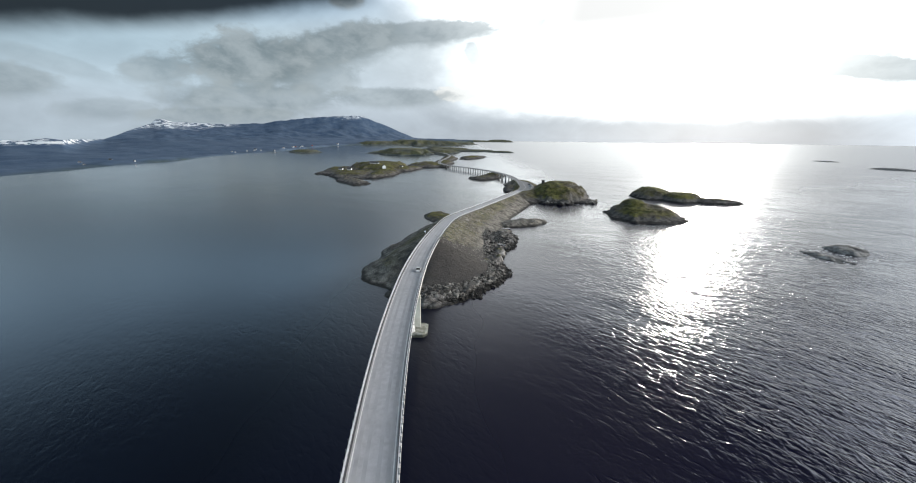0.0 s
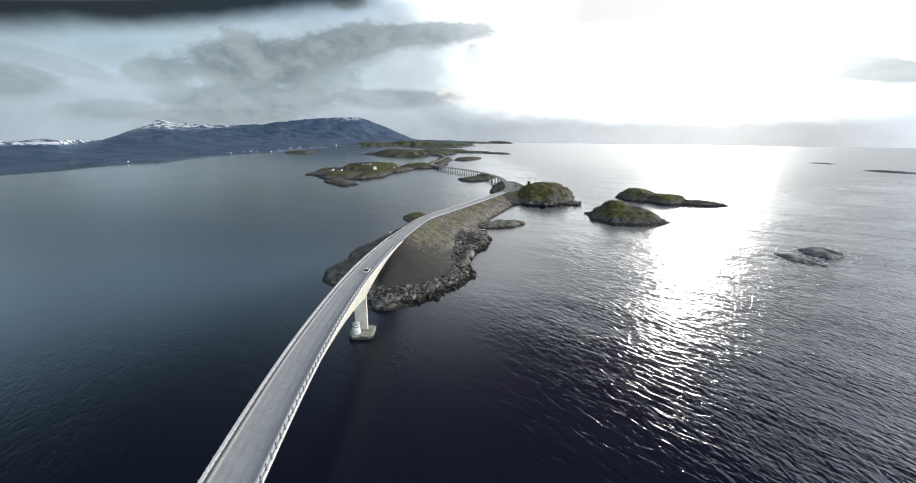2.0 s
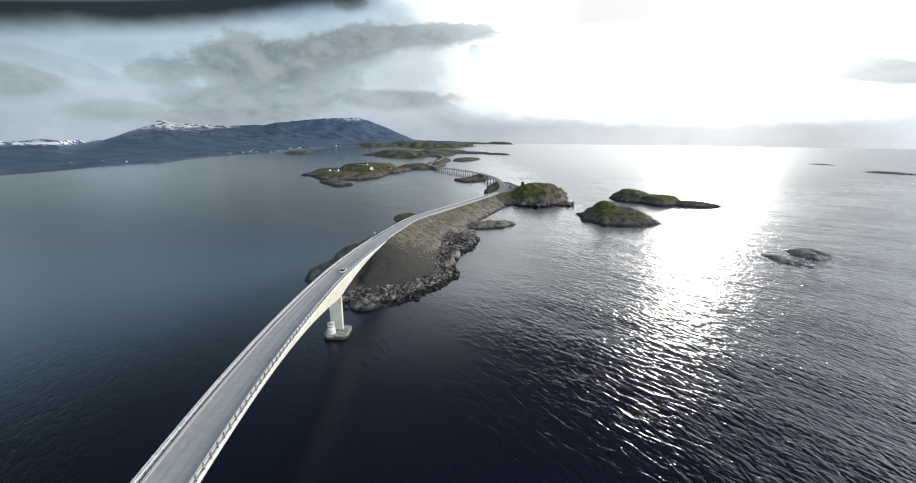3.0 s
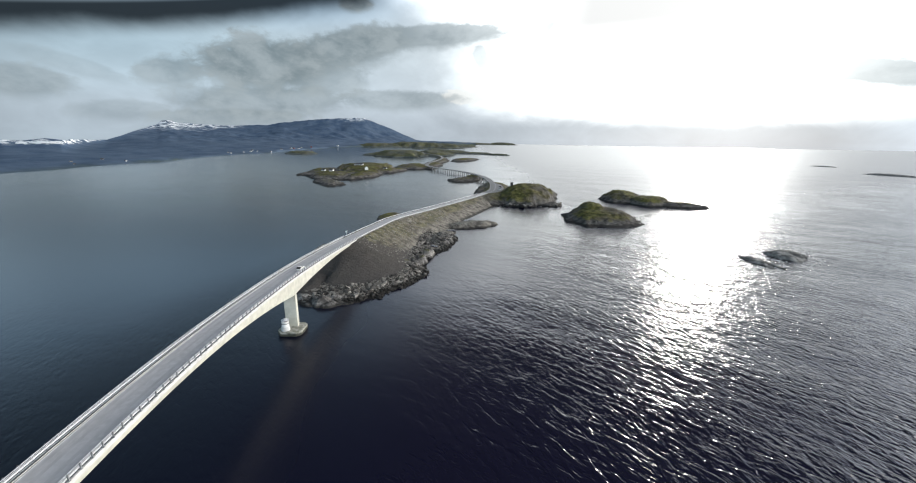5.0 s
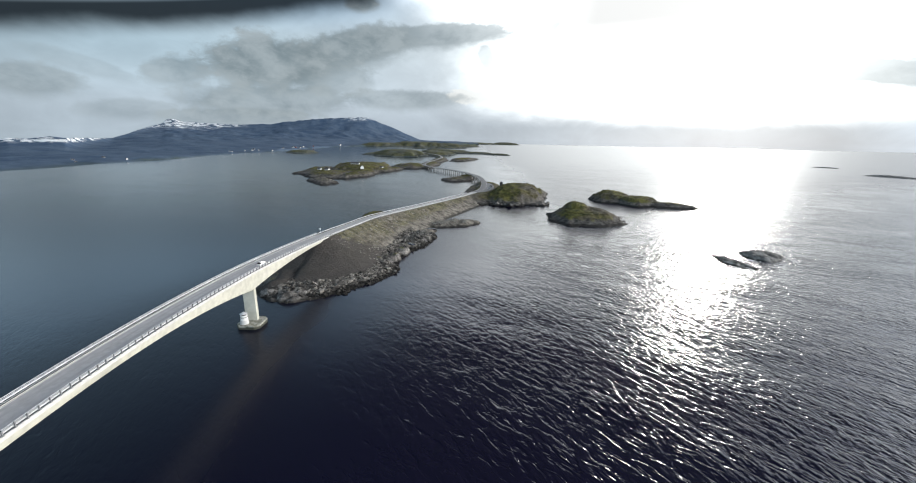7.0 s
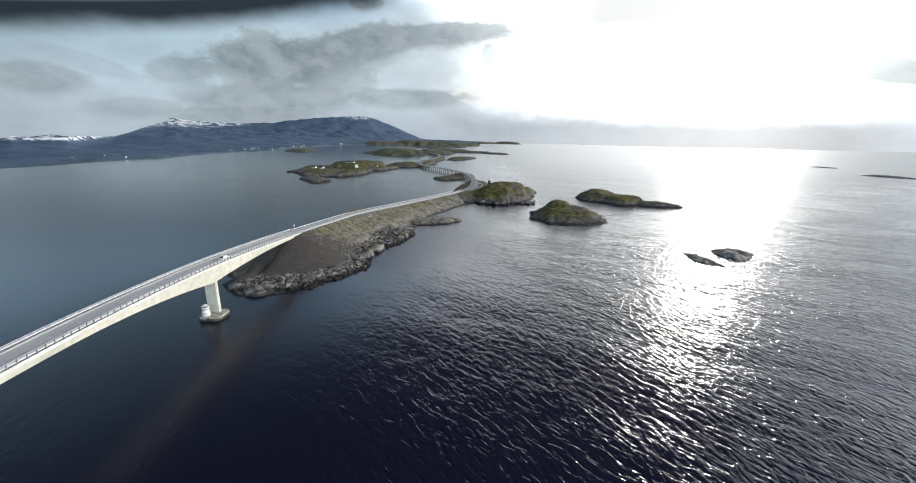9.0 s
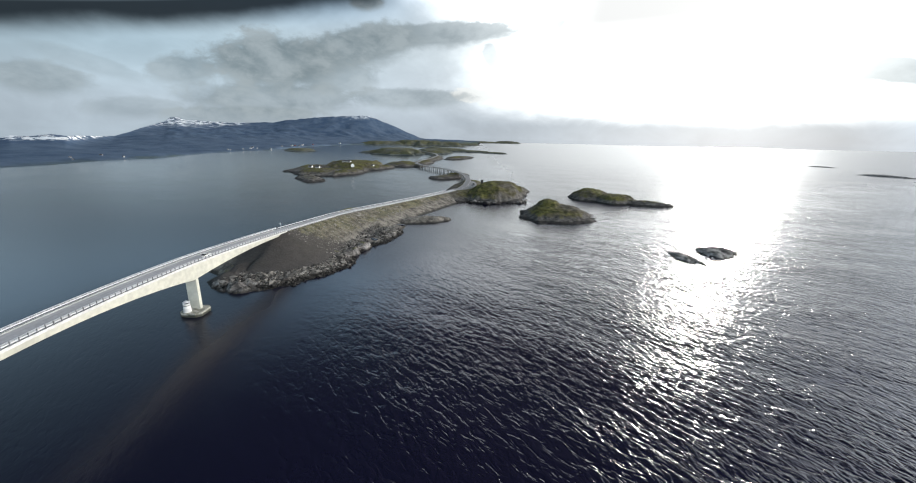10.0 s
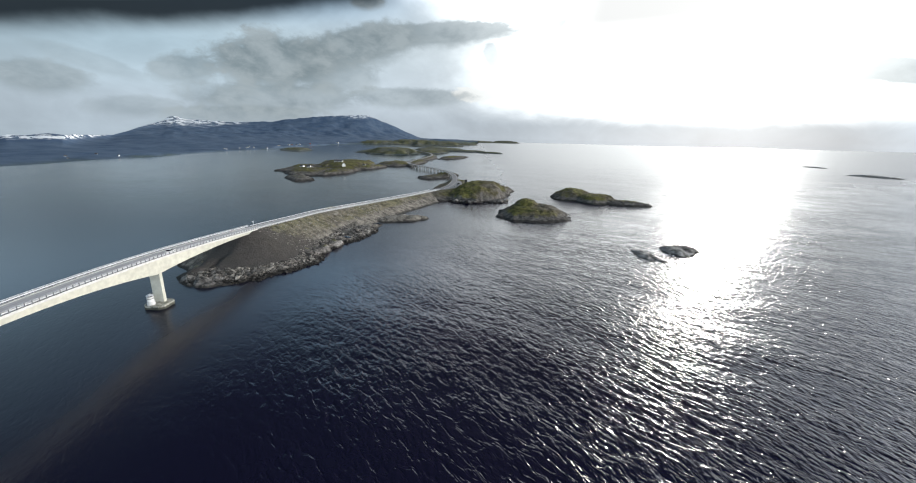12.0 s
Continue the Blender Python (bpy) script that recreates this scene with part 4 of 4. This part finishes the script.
# ---- boulders along the shores ----
def boulder_mesh(seed):
    bm = bmesh.new()
    r = random.Random(seed)
    for _ in range(13):
        v = Vector((r.gauss(0, 1), r.gauss(0, 1), r.gauss(0, 1))).normalized() * r.uniform(0.8, 1.15)
        bm.verts.new((v.x * 1.35, v.y * 0.85, v.z * 0.7))
    made = bmesh.ops.convex_hull(bm, input=bm.verts[:])
    bmesh.ops.delete(bm, geom=[v for v in made["geom_interior"] if isinstance(v, bmesh.types.BMVert)], context="VERTS")
    me = bpy.data.meshes.new("boulder")
    bm.to_mesh(me)
    bm.free()
    me.materials.append(BOULDER)
    return me


BOULDERS = [boulder_mesh(k) for k in range(9)]


def strew(land_ob, keep, count, lo, hi, seed, size):
    """Boulders on the land's vertices that keep() accepts: the first count as parts, the rest joined."""
    co = np.empty(len(land_ob.data.vertices) * 3)
    land_ob.data.vertices.foreach_get("co", co)
    co = co.reshape(-1, 3)
    co = co[keep(co) & (co[:, 2] > lo) & (co[:, 2] < hi)]
    r = np.random.RandomState(seed)
    pick = co[r.randint(len(co), size=count)]
    rest = [[], []]
    tri = [(np.array([v.co for v in me.vertices]), [tuple(p.vertices) for p in me.polygons]) for me in BOULDERS]
    for n, p in enumerate(pick):
        s = size * r.lognormal(0, 0.5)
        m = Matrix.Translation(p + np.array((*r.uniform(-0.7, 0.7, 2), 0.15 * s))) @ Euler(r.uniform(-0.6, 0.6, 2).tolist() + [r.uniform(0, 6.28)]).to_matrix().to_4x4() @ Matrix.Diagonal((s * r.uniform(0.8, 1.4), s, s * r.uniform(0.7, 1.1), 1))
        k = r.randint(len(BOULDERS))
        if n < 290:
            ob = new("boulder", BOULDERS[k])
            ob.parent = land_ob
            ob.matrix_basis = m
        else:
            v, f = tri[k]
            base = len(rest[0])
            rest[0] += [tuple(m @ Vector(q)) for q in v]
            rest[1] += [tuple(base + j for j in t) for t in f]
    if rest[0]:
        ob = part("boulders", (rest[0], [], rest[1]), BOULDER, land_ob)
        tagged(ob, "grey broken boulders along the tide line", kind="stuff")


strew(causeway, lambda c: (c[:, 0] > -22) & (c[:, 1] < 275) & (np.hypot(c[:, 0] - 28, c[:, 1] - 241) > 5), 9500, -0.4, 3.6, 5, 0.42)
strew(headland, lambda c: c[:, 1] < 440, 160, -0.2, 1.8, 6, 0.9)


PALE_STONE = plain("pale_stone", (0.34, 0.325, 0.29), 0.9, 0.45, 2.5)


def scatter_stones(land_ob, keep, count, seed):
    """Loose pale stones on the fill, joined."""
    co = np.empty(len(land_ob.data.vertices) * 3)
    land_ob.data.vertices.foreach_get("co", co)
    co = co.reshape(-1, 3)
    co = co[keep(co)]
    r = np.random.RandomState(seed)
    verts, faces = [], []
    for p in co[r.randint(len(co), size=count)]:
        x, y = p[:2] + r.uniform(-0.7, 0.7, 2)
        s = 0.16 * r.lognormal(0, 0.5)
        z = ground(land_ob, x, y) + 0.3 * s
        me = BOULDERS[r.randint(len(BOULDERS))]
        a = r.uniform(0, 6.28)
        base = len(verts)
        verts += [(x + s * (v.co.x * math.cos(a) - v.co.y * math.sin(a)) * 1.3, y + s * (v.co.x * math.sin(a) + v.co.y * math.cos(a)) * 1.3, z + s * v.co.z) for v in me.vertices]
        faces += [tuple(base + j for j in q.vertices) for q in me.polygons]
    tagged(part("loose_stones", (verts, [], faces), PALE_STONE, land_ob), "small pale stones strewn over the fill", kind="stuff")


scatter_stones(causeway, lambda c: (c[:, 2] > 1.5) & (c[:, 0] > -20) & (c[:, 1] > 195) & (c[:, 1] < 330), 3600, 9)

FOAM = plain("sea_foam", (0.78, 0.80, 0.80), 0.9, 0.1)


def make_foam(place, cx, cy, rx, ry, turn, count, seed, spread=0.5):
    """Flecks of white water round a rock."""
    r = random.Random(seed)
    verts, faces = [], []
    c, s = math.cos(radians(turn)), math.sin(radians(turn))
    for _ in range(count):
        a, q = r.uniform(0, 6.283), 0.95 + abs(r.gauss(0, spread))
        u, v = q * rx * math.cos(a), q * ry * math.sin(a)
        x, y = cx + u * c - v * s, cy + u * s + v * c
        long, wide, t = r.uniform(0.4, 2.2), r.uniform(0.12, 0.4), a + 1.57 + r.gauss(0, 0.35) + radians(turn)
        base = len(verts)
        for k in range(7):
            b = k / 7 * 6.283
            e = r.uniform(0.6, 1.2)
            p, w = long * e * math.cos(b), wide * e * math.sin(b)
            verts.append((x + p * math.cos(t) - w * math.sin(t), y + p * math.sin(t) + w * math.cos(t), 0.05 + 0.01 * r.random()))
        faces.append(tuple(range(base, base + 7)))
    tagged(part(place, (verts, [], faces), FOAM), "white surf flecks washing round the skerry", "foam", kind="stuff")


make_foam("surf", 229, 229, 9, 12, -30, 90, 3, 0.35)
make_foam("surf", 256, 240, 13, 16, -35, 70, 4, 0.18)
make_foam("surf", 168, 440, 8, 40, -60, 30, 5, 0.4)


# ---- tide pools on the shore rocks ----
def make_pool(x, y, a, b, turn):
    z = max(ground(causeway, x + u * a, y + v * b) for u in (-1, 0, 1) for v in (-1, 0, 1)) + 0.06
    r = random.Random(int(x * 7))
    c, s = math.cos(radians(turn)), math.sin(radians(turn))
    ring = [(a * q * math.cos(k / 18 * 6.283), b * q * math.sin(k / 18 * 6.283)) for k in range(18) for q in (r.uniform(0.75, 1.15),)]
    verts = [(x + u * c - v * s, y + u * s + v * c, z - d) for d in (0.0, 0.9) for u, v in ring]
    faces = [tuple(range(18))] + [(k, 18 + k, 18 + (k + 1) % 18, (k + 1) % 18) for k in range(18)]
    ob = part("tide_pool", (verts, [], faces), WATER)
    tagged(ob, "still tide pool lying on the shore rocks", "pool", kind="structure")


make_pool(37, 289, 3.6, 1.7, 10)
make_pool(28, 241, 3.2, 1.9, -35)
